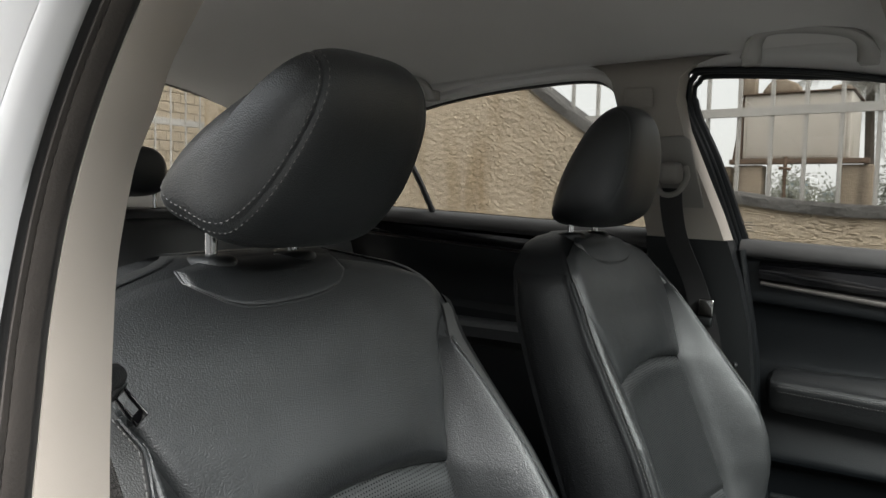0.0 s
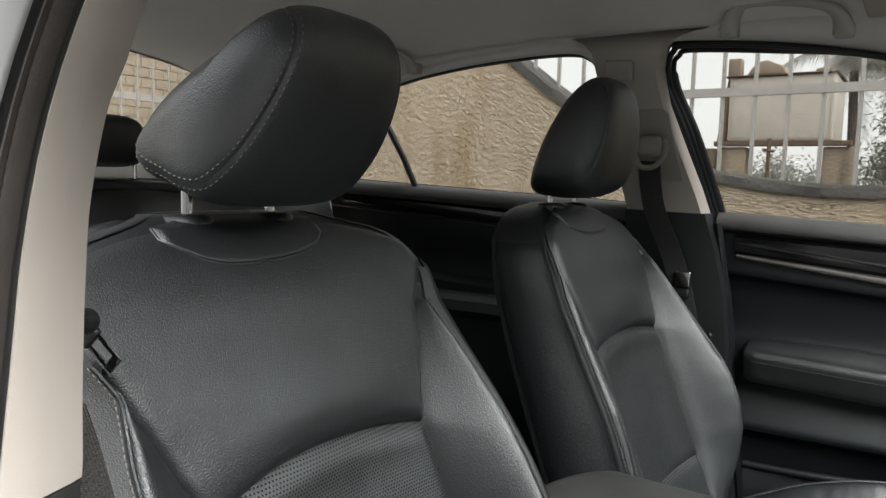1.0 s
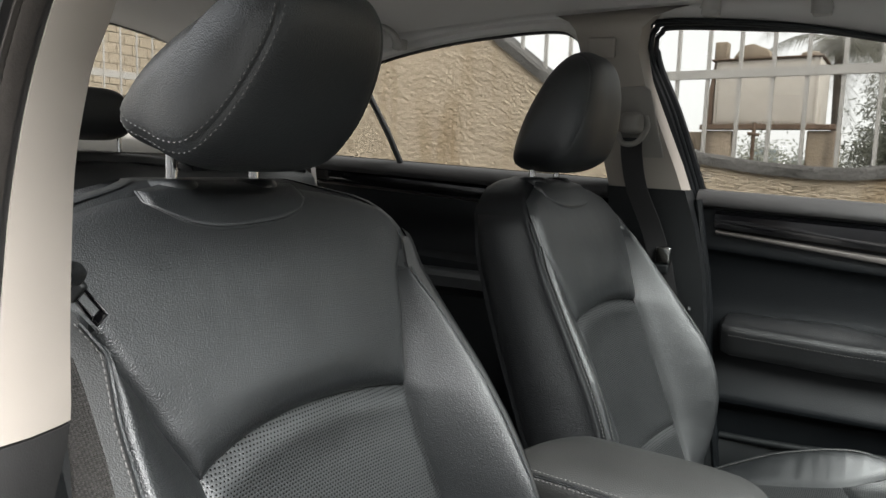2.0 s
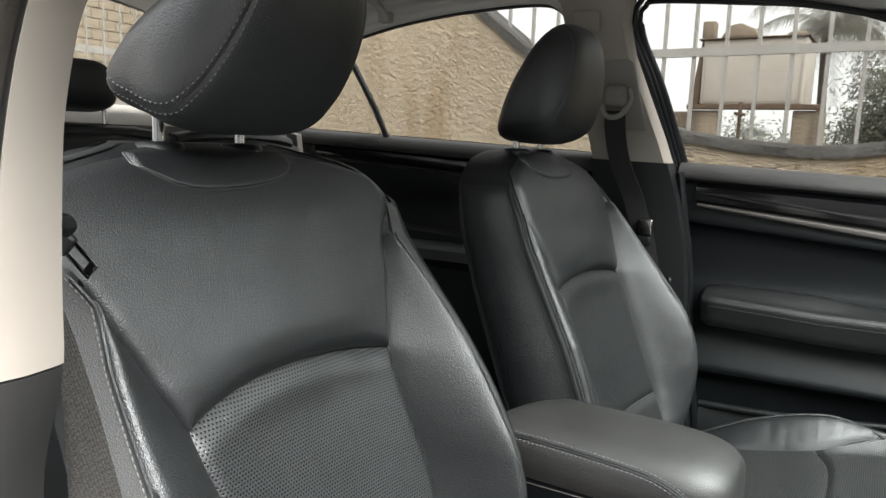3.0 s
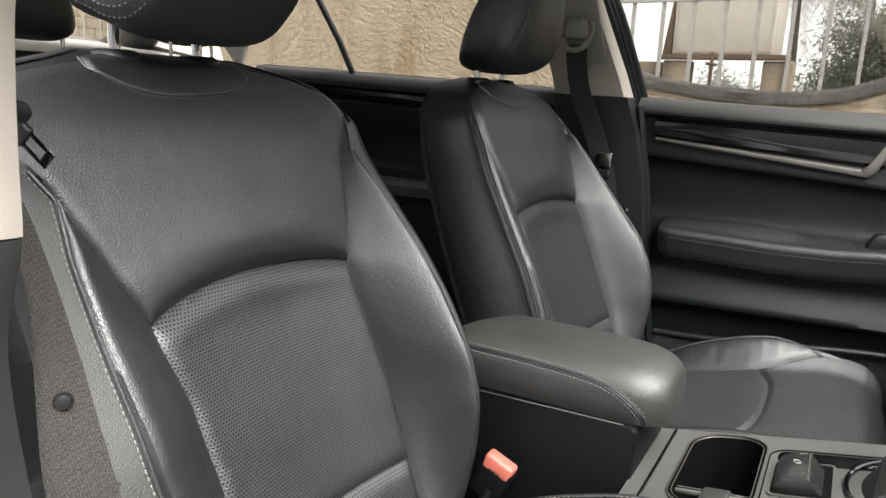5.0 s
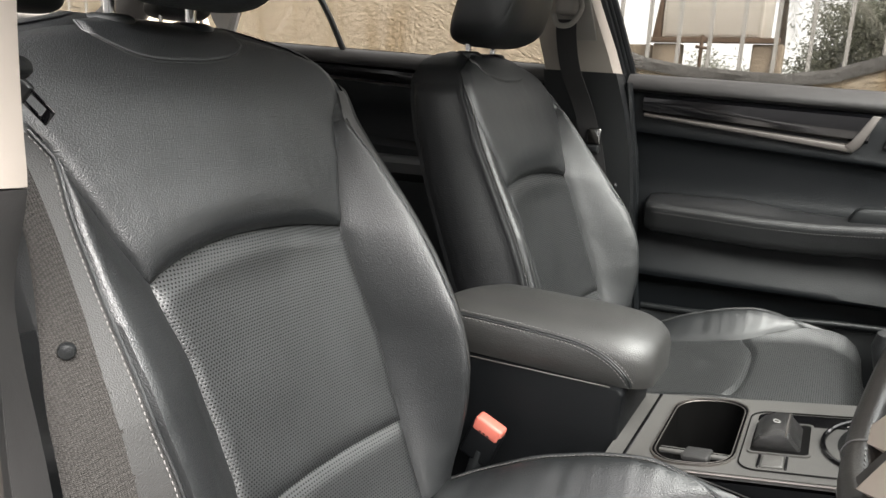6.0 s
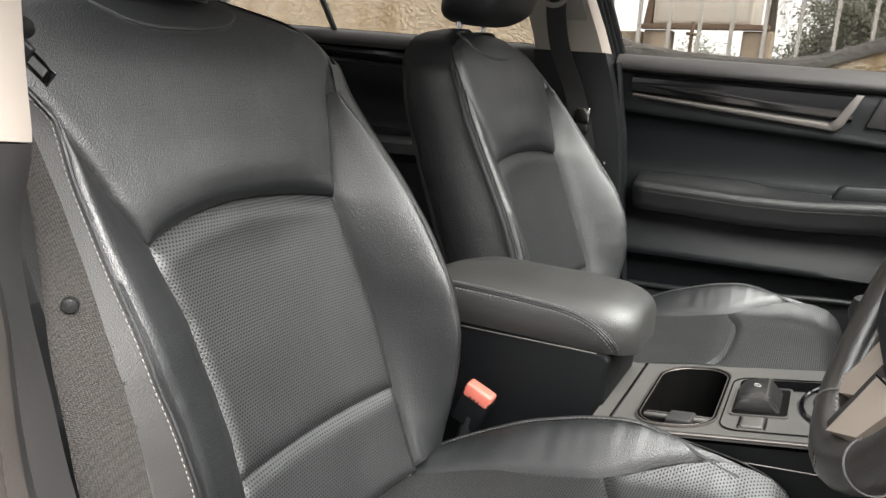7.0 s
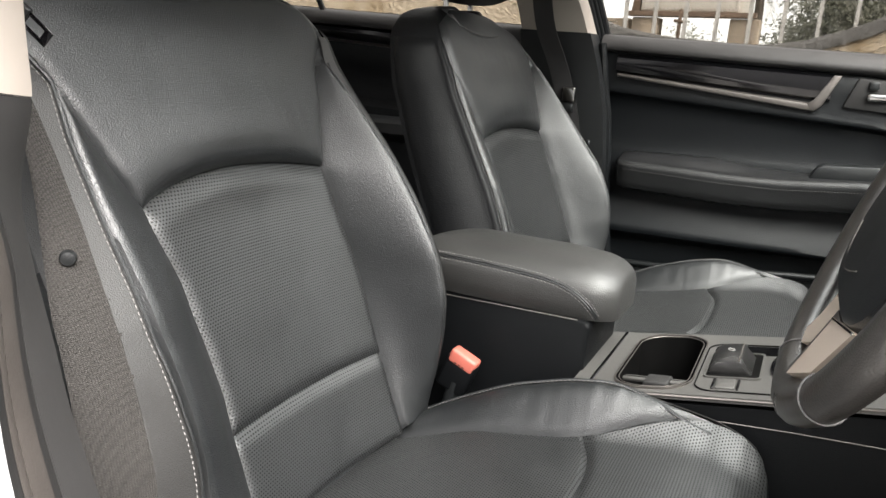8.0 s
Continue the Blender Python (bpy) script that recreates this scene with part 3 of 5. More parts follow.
def cushion_patch(u0, u1, x0, x1, seed, height=0.005):
    def fn(a, b):
        v = 0.0 if abs(u1) > 0.2 or abs(u0) > 0.2 else 0.03 * abs(a * 2 - 1) ** 3
        xa, xb = x0 - (v if x0 > 0.2 else 0), x1 - (v if x1 < 0.6 else 0)
        x = xa + (xb - xa) * b
        k = cushion_u(x) / 0.24
        e = cushion_seam(x) / 0.160
        v0, v1 = (q * e if abs(q) < 0.2 else q for q in (u0, u1))
        u = (v0 + (v1 - v0) * a) * k
        z = cushion_top(u / k, x) + puff(a, b, abs(v1 - v0), x1 - x0, 0.012, height if abs(v1 - v0) > 0.03 else height * abs(v1 - v0) / 0.03)
        fold = noise.noise(Vector((u * 14, x * 62, seed))) * smooth01((abs(u) - 0.15) / 0.03) * 0.0012
        return Vector((x, u, z + fold + crease(u, x, seed, 0.0009)))
    return fn


def cushion_flank(s):
    def fn(a, b):
        x = 0.12 + (0.677 - 0.12) * b
        k = cushion_u(x)
        z1 = cushion_top(s * 0.224, x)
        u = k * (0.936 + 0.064 * math.sin(min(1, a * 3) * math.pi / 2))
        z = z1 - 0.02 * (1 - math.cos(min(1, a * 3) * math.pi / 2)) - (z1 - 0.02 - 0.33) * max(0, a - 0.333) / 0.667
        return Vector((x, s * u, z))
    return fn


def cushion_ring(x):
    k = cushion_u(x)

    def half(s):
        h = [Vector((x, s * u * k / 0.24, cushion_top(s * u, x) - 0.007)) for u in (0, 0.06, 0.12, 0.145, 0.165, 0.18, 0.195, 0.205, 0.215)]
        z1 = cushion_top(s * 0.224, x)
        return h + [Vector((x, s * k * 0.965, z1 - 0.008)), Vector((x, s * k * 0.985, z1 - 0.02)), Vector((x, s * k * 0.985, 0.34)), Vector((x, s * k * 0.9, 0.31)), Vector((x, 0, 0.31))]
    return half(1) + half(-1)[-2:0:-1]


def front_seat(at, tilt, raised, label, post=(-0.085, 0.0), twin=0, outer=-1, lean=0.0, fore=0.0):
    FLARE[outer], FLARE[-outer] = 1.0, 0.8
    SIDE[-1] = 0.5 if twin else 1.0
    WORN[0] = not twin
    t = thing("front_seat", label, "car seat", base=(0.3, 0, 0.24), at=at, group="front seats")
    part("backrest_shell", loft([back_ring(z) for z in [0.42 + 0.02 * i for i in range(27)] + [0.955, 0.97, 0.985, 0.998, 1.01, 1.02, 1.028, 1.035, 1.041, 1.046, 1.0478]]), side_shaded if twin else leather, t)
    part("upper_back_panel", sheet(back_panel_upper, 64, 40), leather, t, "smooth black leather upper back panel")
    part("perforated_back_insert", sheet(back_panel_insert, 56, 44), leather_perf_back, t, "perforated black leather insert")
    part("lower_back_insert", sheet(back_panel_lower, 56, 22), leather_perf_back, t, "perforated black leather lumbar insert")
    for s in (-1, 1):
        part("side_bolster", sheet(back_bolster(s), 18, 80), leather, t)
        part("side_strip", sheet(back_strip(s), 14, 80), side_shaded if s == twin else leather if twin else leather_side, t, "grained leather edge strip")
        part("side_panel", sheet(back_fabric(s), 14, 60), fabric if s == outer else side_shaded, t, "grey knitted fabric side panel" if s == outer else "")
        zs = [0.46 + 0.48 * i / 60 for i in range(61)]
        a = [back_strip(s)(0.09, (z - 0.45) / 0.525) + Vector((0.0007, s * 0.0003, 0)) for z in zs]
        b = [back_bolster(s)(0.88, (z - 0.445) / 0.54) + Vector((0.0012, 0, 0)) for z in zs[:52]] if twin else []
        part("stitching", merged(stitches(a, [(0.8, s * 0.6, 0)] * 61), *([stitches(b, [(1, 0, 0.3)] * 52)] if s == twin else [])), thread, t, "grey thread seam", smooth=False, kind="stuff")
        seam = [back_side(0.02, z, s) + Vector((0.0035, 0, 0)) for z in zs]
        part("piping", sweep(seam, 0.0017, 6), leather, t)
        if s == outer:
            q, d = back_side(0.76 if not twin else 0.38, 0.781, s) + Vector((0.003, s * 0.002, 0)), Vector((0.8, s * 0.6, 0))
            part("screw_cap", sweep([q + d * h for h in (0.0, 0.004, 0.006, 0.007)], [0.0068, 0.0068, 0.0056, 0.002], 16), plastic, t, "black domed screw cap")
    # cap panel behind the headrest posts
    def cap(a, b):
        if not twin:
            # slanted towards the door side
            u = -0.122 + 0.209 * a
            z0 = eased(u, [(-0.135, 1.034), (-0.118, 1.0255), (-0.10, 1.013), (-0.08, 1.0035), (-0.05, 1.0), (0.0, 1.0015), (0.04, 1.006), (0.065, 1.013), (0.08, 1.022), (0.087, 1.034)])
            z = z0 + (tab(abs(u), [(0.05, 1.0455), (0.09, 1.043), (0.115, 1.039), (0.135, 1.037)]) - z0) * b
            return Vector((back_front(u, z) + 0.0055 + puff(a, b, 0.2, 0.05, 0.008, 0.004, 0.004), u, z))
        s = a * 2 - 1
        z0 = 0.993 + 0.020 * abs(s) ** 3
        z = z0 + (1.0455 - z0) * b
        u = post[1] + s * min(0.098 + 0.004 * math.sin(b * 3.1), panel_edge(z, 1) - 0.02)
        return Vector((back_front(u, z) + 0.0055 + puff(a, b, 0.2, 0.05, 0.008, 0.004, 0.004), u, z))
    part("headrest_cap_panel", sheet(cap, 48, 24), leather, t)
    edge = [cap(a, 0.02) for a in [i / 40 for i in range(41)]]
    edge = [cap(0.0, b) for b in (0.9, 0.6, 0.3)] + edge + [cap(1.0, b) for b in (0.3, 0.6, 0.9)]
    part("cap_seam", sweep([p + Vector((0.0015, 0, 0)) for p in edge], 0.0013, 6), leather, t)
    for s in (-1, 1):
        c = Vector((post[0] + fore, post[1] + s * 0.054, 1.034))
        part("headrest_collar", sweep([c, c + Vector((0, 0, 0.006)), c + Vector((0, 0, 0.012)), c + Vector((0, 0, 0.0145)), c + Vector((0, 0, 0.0148))], [0.026, 0.027, 0.024, 0.019, 0.01], 24, up=(1, 0, 0)), plastic, t, "black plastic headrest collar")
        part("headrest_post", sweep([c, c + Vector((0, 0, 0.05)), c + Vector((0.002 - fore * 0.3, 0, 0.075 + raised)), c + Vector((0.004 - fore * 0.4, 0, 0.085 + raised))], 0.0062, 16, up=(1, 0, 0)), chrome, t, "chrome headrest post")
    n = len(HEAD_RING)
    for k, p in enumerate(ring_spline(HEAD_PROFILE, n)):
        rear = smooth01((0.085 - p[0]) / 0.05)
        sag = 0.0 if twin else smooth01((0.04 - p[0]) / 0.06) * smooth01((0.085 - p[1]) / 0.07)
        HEAD_RING[k] = p - sag * np.array((0.001, 0.013)) + np.array((lean * rear * min(1.0, max(0.0, p[1] - 0.02) / 0.17), 0.0))
    ts = [math.sin(i / 24 * math.pi / 2) for i in range(-24, 25)]
    ts = sorted(set(ts) | {s * (0.60 + 0.008 * v) for s in (-1, 1) for v in range(27)})
    ts[0], ts[-1] = -0.9995, 0.9995
    place = Matrix.Translation((post[0], post[1], 1.05 + raised)) @ Matrix.Rotation(radians(tilt), 4, "Y") 
    bm = loft([[place @ Vector(head_point(v, k, n)) for k in range(n)] for v in ts])
    h = part("headrest", bm, leather, t, "black leather headrest with twin-stitched seams")
    for s in (-1, 1):
        for e in (-0.036, 0.038) if s == outer and not twin else ():
            ks = list(range(0, n + 1))
            pts = [place @ Vector(head_point(s * (head_seam(HEAD_RING[k % n][1]) + e), k, n)) for k in ks]
            cen = place @ Vector((HEAD_C[0], s * 0.085, HEAD_C[1]))
            part("headrest_stitching", stitches(pts, [p - cen for p in pts], 0.0045, 0.0025), thread, h, "grey twin thread seam", smooth=False, kind="stuff")
    # cushion
    xs = [0.10 + 0.02 * i for i in range(25)] + [0.60, 0.615, 0.63, 0.642, 0.652, 0.66, 0.667, 0.673, 0.677, 0.678]
    part("cushion_body", loft([cushion_ring(x) for x in xs]), leather, t)
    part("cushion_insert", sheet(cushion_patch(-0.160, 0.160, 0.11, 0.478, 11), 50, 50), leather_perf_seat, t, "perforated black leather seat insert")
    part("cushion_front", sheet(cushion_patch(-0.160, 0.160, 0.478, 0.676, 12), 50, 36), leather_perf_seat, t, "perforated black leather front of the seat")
    for s in (-1, 1):
        part("cushion_bolster", sheet(cushion_patch(s * 0.160, s * 0.224, 0.11, 0.592, 13 + s), 20, 170), leather, t, "creased black leather cushion bolster")
        part("cushion_flank", sheet(cushion_flank(s), 12, 60), leather_side, t)
        xx = [0.13 + 0.46 * i / 60 for i in range(61)]
        k = [cushion_u(x) / 0.24 for x in xx]
        inset = [0.024 * smooth01((x - 0.46) / 0.13) for x in xx]
        line = [Vector((x, s * (0.2245 - d) * q, cushion_top(s * (0.2225 - d), x) + 0.004)) for x, q, d in zip(xx, k, inset)]
        part("cushion_piping", sweep(line, 0.0024, 6), leather, t)
        l2 = [Vector((x, s * (0.2195 - d) * q, cushion_top(s * (0.219 - d), x) + 0.0053)) for x, q, d in zip(xx, k, inset)]
        part("cushion_stitching", stitches(l2, [(0, 0, 1)] * 61), thread, t, "grey thread seam", smooth=False, kind="stuff")
    part("seat_base", rbox((0.12, -0.21, 0.27), (0.62, 0.21, 0.345), 0.01), plastic, t)
    for s in (-1, 1):
        part("seat_rail", rbox((0.08, s * 0.17 - 0.02, 0.24), (0.66, s * 0.17 + 0.02, 0.28), 0.004), plastic, t)
    return t


DRIVER_Y, PASS_Y = -0.392, 0.338
front_seat((0.3, DRIVER_Y, 0.24), 28, 0.028, "black leather front seat with its headrest tilted far forward", (-0.102, -0.012), 0, -1, 0.026, 0.016)
front_seat((0.345, PASS_Y, 0.244), 0, 0.0, "black leather front seat with an upright headrest", (-0.087, -0.006), -1, 1)


# ---- the car's shell ----
MID = -0.036
car = thing("car_body", "silver saloon car body with cream pillars and grey roof lining", "car", base=(0, MID, 0.2))


def liner_z(x, v):
    """Roof lining: v across, from -1 to 1."""
    c = tab(x, [(-1.4, 1.395), (-1.1, 1.415), (-0.7, 1.45), (-0.2, 1.472), (0.3, 1.466), (0.6, 1.44), (0.95, 1.375)])
    return c - 0.062 * abs(v) ** 2.6


def liner_fn(a, b):
    x, v = -1.22 + 1.80 * a, b * 2 - 1
    return Vector((x, MID + v * tab(x, [(-1.22, 0.52), (-0.6, 0.585), (0.2, 0.60), (0.78, 0.57)]), liner_z(x, v)))


part("roof_lining", sheet(liner_fn, 50, 40), liner, car, "grey cloth roof lining")
part("roof_skin", sheet(lambda a, b: liner_fn(a, b) + Vector((0, 0, 0.045)) + Vector((0, (b * 2 - 1) * 0.05, 0)), 30, 24, 0.012), paint, car)


def side_y(z, x):
    """Inner face of the cabin side above the belt line."""
    return tab(x, [(-1.2, 0.66), (-0.64, 0.715), (0.1, 0.765), (0.8, 0.765)]) - 0.37 * max(0, z - 1.03)


# far side: roof rail trim, pillars
def ribbon(rows, back):
    """A pillar cover: rows of (near edge, far edge), pulled back into a body."""
    rings = []
    for p, q in rows:
        p, q = Vector(p), Vector(q)
        m = (p + q) / 2
        o = Vector(back)
        bow = -o.normalized() * 0.006
        rings.append([p + o, p + o * 0.12, p + bow * 0.4, p.lerp(q, 0.2) + bow, m + bow * 1.3, p.lerp(q, 0.8) + bow, q + bow * 0.4, q + o * 0.12, q + o])
    return loft(rings)


far_pillar = [((-0.19, 0.625, 1.420), (0.16, 0.625, 1.416)), ((-0.15, 0.600, 1.408), (0.11, 0.598, 1.404)), ((-0.118, 0.583, 1.392), (0.072, 0.582, 1.388)), ((-0.098, 0.577, 1.370), (0.050, 0.576, 1.366)), ((-0.088, 0.588, 1.32), (0.040, 0.590, 1.32)), ((-0.082, 0.612, 1.25), (0.052, 0.616, 1.25)), ((-0.066, 0.645, 1.16), (0.082, 0.648, 1.16)), ((-0.048, 0.678, 1.07), (0.112, 0.680, 1.07)), ((-0.04, 0.694, 1.02), (0.128, 0.698, 1.014))]
part("left_pillar_cover", ribbon(far_pillar, (0, 0.07, 0.02)), cream, car, "cream plastic pillar cover")
low = [((-0.045, 0.684, 1.034), (0.131, 0.690, 1.030)), ((-0.04, 0.70, 0.95), (0.155, 0.70, 0.95)), ((-0.03, 0.70, 0.85), (0.178, 0.70, 0.85)), ((-0.02, 0.70, 0.75), (0.19, 0.70, 0.75)), ((0.0, 0.70, 0.6), (0.20, 0.70, 0.6)), ((0.0, 0.69, 0.3), (0.24, 0.69, 0.3))]
part("left_pillar_foot", ribbon(low, (0, 0.09, 0)), plastic, car, "black plastic lower pillar cover")
part("pillar_recess", moved(prism([(0.0, 0), (0.072, 0), (0.050, 0.15), (0.038, 0.160), (-0.03, 0.16), (-0.02, 0.0)], 1, -0.004, 0.004, 0.003), pose(0.015, 0.664, 1.10, 20, 0, 0)), plastic_pale, car, "grey belt adjuster recess")
part("airbag_cover", moved(rbox((-0.030, -0.006, -0.021), (0.030, 0.004, 0.021), 0.004), pose(-0.034, 0.571, 1.330, 20, 3, 0)), cream, car, "small cream cover plate")

# near pillar: three edges that run down to the sill
IN_EDGE = [(1.40, 0.228, -0.563), (1.36, 0.205, -0.585), (1.30, 0.182, -0.607), (1.22, 0.152, -0.635), (1.18, 0.130, -0.645), (1.146, 0.125, -0.653), (1.128, 0.116, -0.658), (1.09, 0.118, -0.668), (1.058, 0.122, -0.676), (1.013, 0.136, -0.687), (0.965, 0.155, -0.700), (0.92, 0.172, -0.710), (0.876, 0.170, -0.721), (0.857, 0.172, -0.726), (0.82, 0.195, -0.736), (0.78, 0.222, -0.745), (0.737, 0.251, -0.756), (0.69, 0.292, -0.768), (0.60, 0.37, -0.785), (0.45, 0.43, -0.80)]


PILLAR_C = Vector((0.57, -0.935, 1.03))


def edge(z, dx, dy):
    r = IN_EDGE[::-1]
    k = smooth01((0.95 - z) / 0.2)
    wide = 0.09 if dx else 0.012
    far_out = 0.3 * smooth01((0.87 - z) / 0.13)
    xs = [tab(z + wide * h / 4, [(a, b) for a, b, _ in r]) for h in range(-4, 5)]
    ys = [tab(z + wide * h / 4, [(a, c) for a, _, c in r]) for h in range(-4, 5)]
    broad = smooth01((z - 0.82) / 0.1) if dx else 0.0
    p = Vector((sum(xs) / 9 + dx * (1 + 0.9 * k - far_out) + 0.014 * broad, sum(ys) / 9 + dy * (1 + 0.1 * k + 0.4 * far_out) - 0.022 * broad, z))
    return PILLAR_C + (p - PILLAR_C) * 1.09


def near_strip(zs, o0, o1, back, bow=0.005, rib=0.0, tilt=0.0):
    rings = []
    for i, z in enumerate(zs):
        p, q = edge(z, *o0), edge(z + tilt, *o1)
        b = Vector(back)
        out = Vector((0.75, -0.65, 0)) * (bow - rib * (i % 2))
        rings.append([p + b, p + b * 0.25, p, p.lerp(q, 0.12) + out * 0.7, p.lerp(q, 0.5) + out * 1.3, p.lerp(q, 0.88) + out * 0.7, q, q + b])
    return loft(rings)


zs_up = [1.38 - 0.0115 * i for i in range(40)] + [0.923]
zs_low = [0.9215 - 0.0115 * i for i in range(41)]
zs_all = [1.40 - 0.0115 * i for i in range(80)]
zs_fine = [1.40 - 0.0032 * i for i in range(285)]
part("right_pillar_cover", near_strip(zs_up, (0, 0), (0.0215, -0.0325), (-0.05, 0.0, 0), tilt=0.008), cream, car, "cream plastic pillar cover")
part("right_pillar_foot", near_strip(zs_low, (0, 0), (0.0215, -0.0325), (-0.05, 0.0, 0), tilt=0.008), plastic_grey, car, "dark grey plastic lower pillar cover")
# seal_groove and outer_groove: dark strips drawn for the shaded gaps beside the seal
part("seal_groove", near_strip(zs_all, (0.0212, -0.0322), (0.0262, -0.0393), (-0.03, 0.0, 0), -0.004), rubber, car, "dark strip for the shaded gap beside the seal")
part("door_seal", near_strip(zs_fine, (0.0258, -0.0387), (0.0355, -0.0533), (-0.02, 0.0, 0), 0.006, 0.0018), seal_brown, car, "ribbed brown-grey rubber door seal")
part("seal_lip", near_strip(zs_all, (0.0357, -0.0536), (0.0389, -0.0583), (-0.02, 0.0, 0), 0.003), seal_brown, car)
part("outer_groove", near_strip(zs_all, (0.0388, -0.0582), (0.0435, -0.0653), (-0.03, 0.0, 0), -0.004), rubber, car)
part("pillar_paint", near_strip(zs_all, (0.0433, -0.065), (0.058, -0.0905), (-0.05, 0.01, 0), 0.004), paint, car, "silver painted pillar")
part("pillar_outer_paint", near_strip(zs_all, (0.0582, -0.0908), (0.064, -0.15), (-0.05, 0.02, 0), 0.006), paint, car)
part("rear_side_shell", sheet(lambda a, b: Vector((-1.75 + 1.70 * a, -0.86 + 0.2 * smooth01((b - 0.62) / 0.38), 0.25 + 0.76 * b)), 4, 12, 0.03), paint, car)

# rear end, floor, screen surrounds
part("cabin_floor", rbox((-1.3, MID - 0.78, 0.19), (1.25, MID + 0.74, 0.24), 0.01), carpet, car, "black carpet floor")
part("left_sill_shell", rbox((-1.75, 0.80, 0.2), (1.3, 0.87, 0.95), 0.02), paint, car)
part("bulkhead", rbox((1.15, MID - 0.8, 0.2), (1.3, MID + 0.8, 0.98), 0.03), plastic, car)
part("dashboard", loft([[Vector((0.86, MID - 0.72 + 0.12 * k, 0.70)), Vector((0.84, MID - 0.72 + 0.12 * k, 0.82)), Vector((0.90, MID - 0.72 + 0.12 * k, 0.92)), Vector((1.2, MID - 0.72 + 0.12 * k, 0.97)), Vector((1.2, MID - 0.72 + 0.12 * k, 0.6)), Vector((0.95, MID - 0.72 + 0.12 * k, 0.6))] for k in range(13)]), plastic_soft, car, "black padded dashboard")
part("rear_shelf", sheet(lambda a, b: Vector((-0.97 - 0.88 * a, MID + (b * 2 - 1) * 0.66, 1.055 + 0.10 * a)), 8, 8, 0.02), plastic_pale, car, "grey rear parcel shelf")
part("boot_shell", rbox((-2.3, MID - 0.8, 0.3), (-1.86, MID + 0.8, 1.0), 0.06), paint, car)
rear_glass = part("rear_screen", sheet(lambda a, b: Vector((-1.20 - 0.62 * a, MID + (b * 2 - 1) * 0.6, 1.405 - 0.40 * a + 0.03 * math.sin(a * math.pi) - 0.05 * (b * 2 - 1) ** 2)), 8, 10, 0.004), glass, car, "rear window glass")
part("windscreen", sheet(lambda a, b: Vector((0.60 + 0.82 * a, MID + (b * 2 - 1) * 0.62, 1.42 - 0.44 * a + 0.03 * math.sin(a * math.pi) - 0.05 * (b * 2 - 1) ** 2)), 8, 10, 0.004), screen_glass, car, "windscreen glass")
for s in (-1, 1):
    part("rear_quarter_panel", sheet(lambda a, b: Vector((-0.93 - 0.95 * a, MID + s * (0.715 - 0.03 * a - 0.04 * smooth01(b * 3 - 2)), 0.4 + (0.67 + 0.09 * min(1, a * 1.6)) * b)), 6, 8, 0.02), plastic_pale, car, "grey rear quarter trim")
    part("rear_roof_post", sweep([(-1.12, MID + s * 0.56, 1.335), (-1.45, MID + s * 0.63, 1.16), (-1.85, MID + s * 0.68, 0.97)], [0.05, 0.06, 0.09], 10), plastic_grey, car, "grey rear pillar cover")
    part("front_roof_post", sweep([(0.60, MID + s * 0.575, 1.385), (1.03, MID + s * 0.66, 1.17), (1.4, MID + s * 0.74, 0.97)], [0.035, 0.035, 0.04], 10), liner, car)
rear_glass.visible_shadow = False
# front half widened, out of view, to keep sun off the near pillar
part("roof_rail_right", sweep([(-1.15, MID - 0.56, 1.355), (-0.5, MID - 0.59, 1.395), (0.1, MID - 0.61, 1.41), (0.3, MID - 0.65, 1.41), (0.75, MID - 0.65, 1.385)], [0.045, 0.045, 0.05, 0.065, 0.065], 10), liner, car)
TOPS = [(-1.1, 1.10), (-0.95, 1.245), (-0.8, 1.318), (-0.627, 1.360), (-0.446, 1.385), (-0.27, 1.397), (-0.1, 1.397), (0.06, 1.397), (0.245, 1.385), (0.4, 1.36), (0.6, 1.31), (0.8, 1.22)]


def rail_fn(a, b):
    x = -1.1 + 1.88 * a
    p = liner_fn((x + 1.22) / 1.80, 1.0) + Vector((0, 0, 0.001))
    q = Vector((x, side_y(tab(x, TOPS), x) + 0.004, tab(x, TOPS)))
    return p.lerp(q, b) + Vector((0, 0.012, 0.012)) * math.sin(b * math.pi) + Vector((0, 0.03, -0.012)) * max(0, b - 0.85) / 0.15


part("roof_rail_left", sheet(rail_fn, 60, 16), liner, car, "grey cloth roof edge")


def grab(label, x0, x1, z, y, thick=0.011):
    g = thing("grab_handle", label, "grab handle", base=((x0 + x1) / 2, y, z), group="roof grab handles")
    bar = spline([(x0, y, z - 0.028), (x0 + 0.010, y - 0.014, z + 0.000), (x0 + 0.035, y - 0.026, z + 0.014), ((x0 + x1) / 2, y - 0.030, z + 0.010), (x1 - 0.035, y - 0.026, z - 0.002), (x1 - 0.008, y - 0.014, z - 0.020), (x1, y, z - 0.048)], 28)
    part("bar", sweep(bar, [thick + 0.007 * abs(i / 27 * 2 - 1) ** 3 for i in range(28)], 10, 0.7), handle_grey, g)
    for x, dz in ((x0, -0.03), (x1, -0.045)):
        part("foot", rbox((x - 0.016, y - 0.008, z + dz - 0.012), (x + 0.016, y + 0.02, z + dz + 0.014), 0.005), handle_grey, g)
    return g


grab("grey moulded grab handle on the roof edge above the front window", 0.193, 0.385, 1.412, 0.535, 0.0135)
grab("grey moulded grab handle on the roof edge above the rear window", -0.66, -0.545, 1.405, 0.525)
visor = thing("sun_visor", "cream sun visor folded against the roof", "sun visor", base=(0.6, 0.3, 1.37))
part("pad", rbox((0.42, 0.12, 1.375), (0.57, 0.50, 1.395), 0.008), cream, visor)


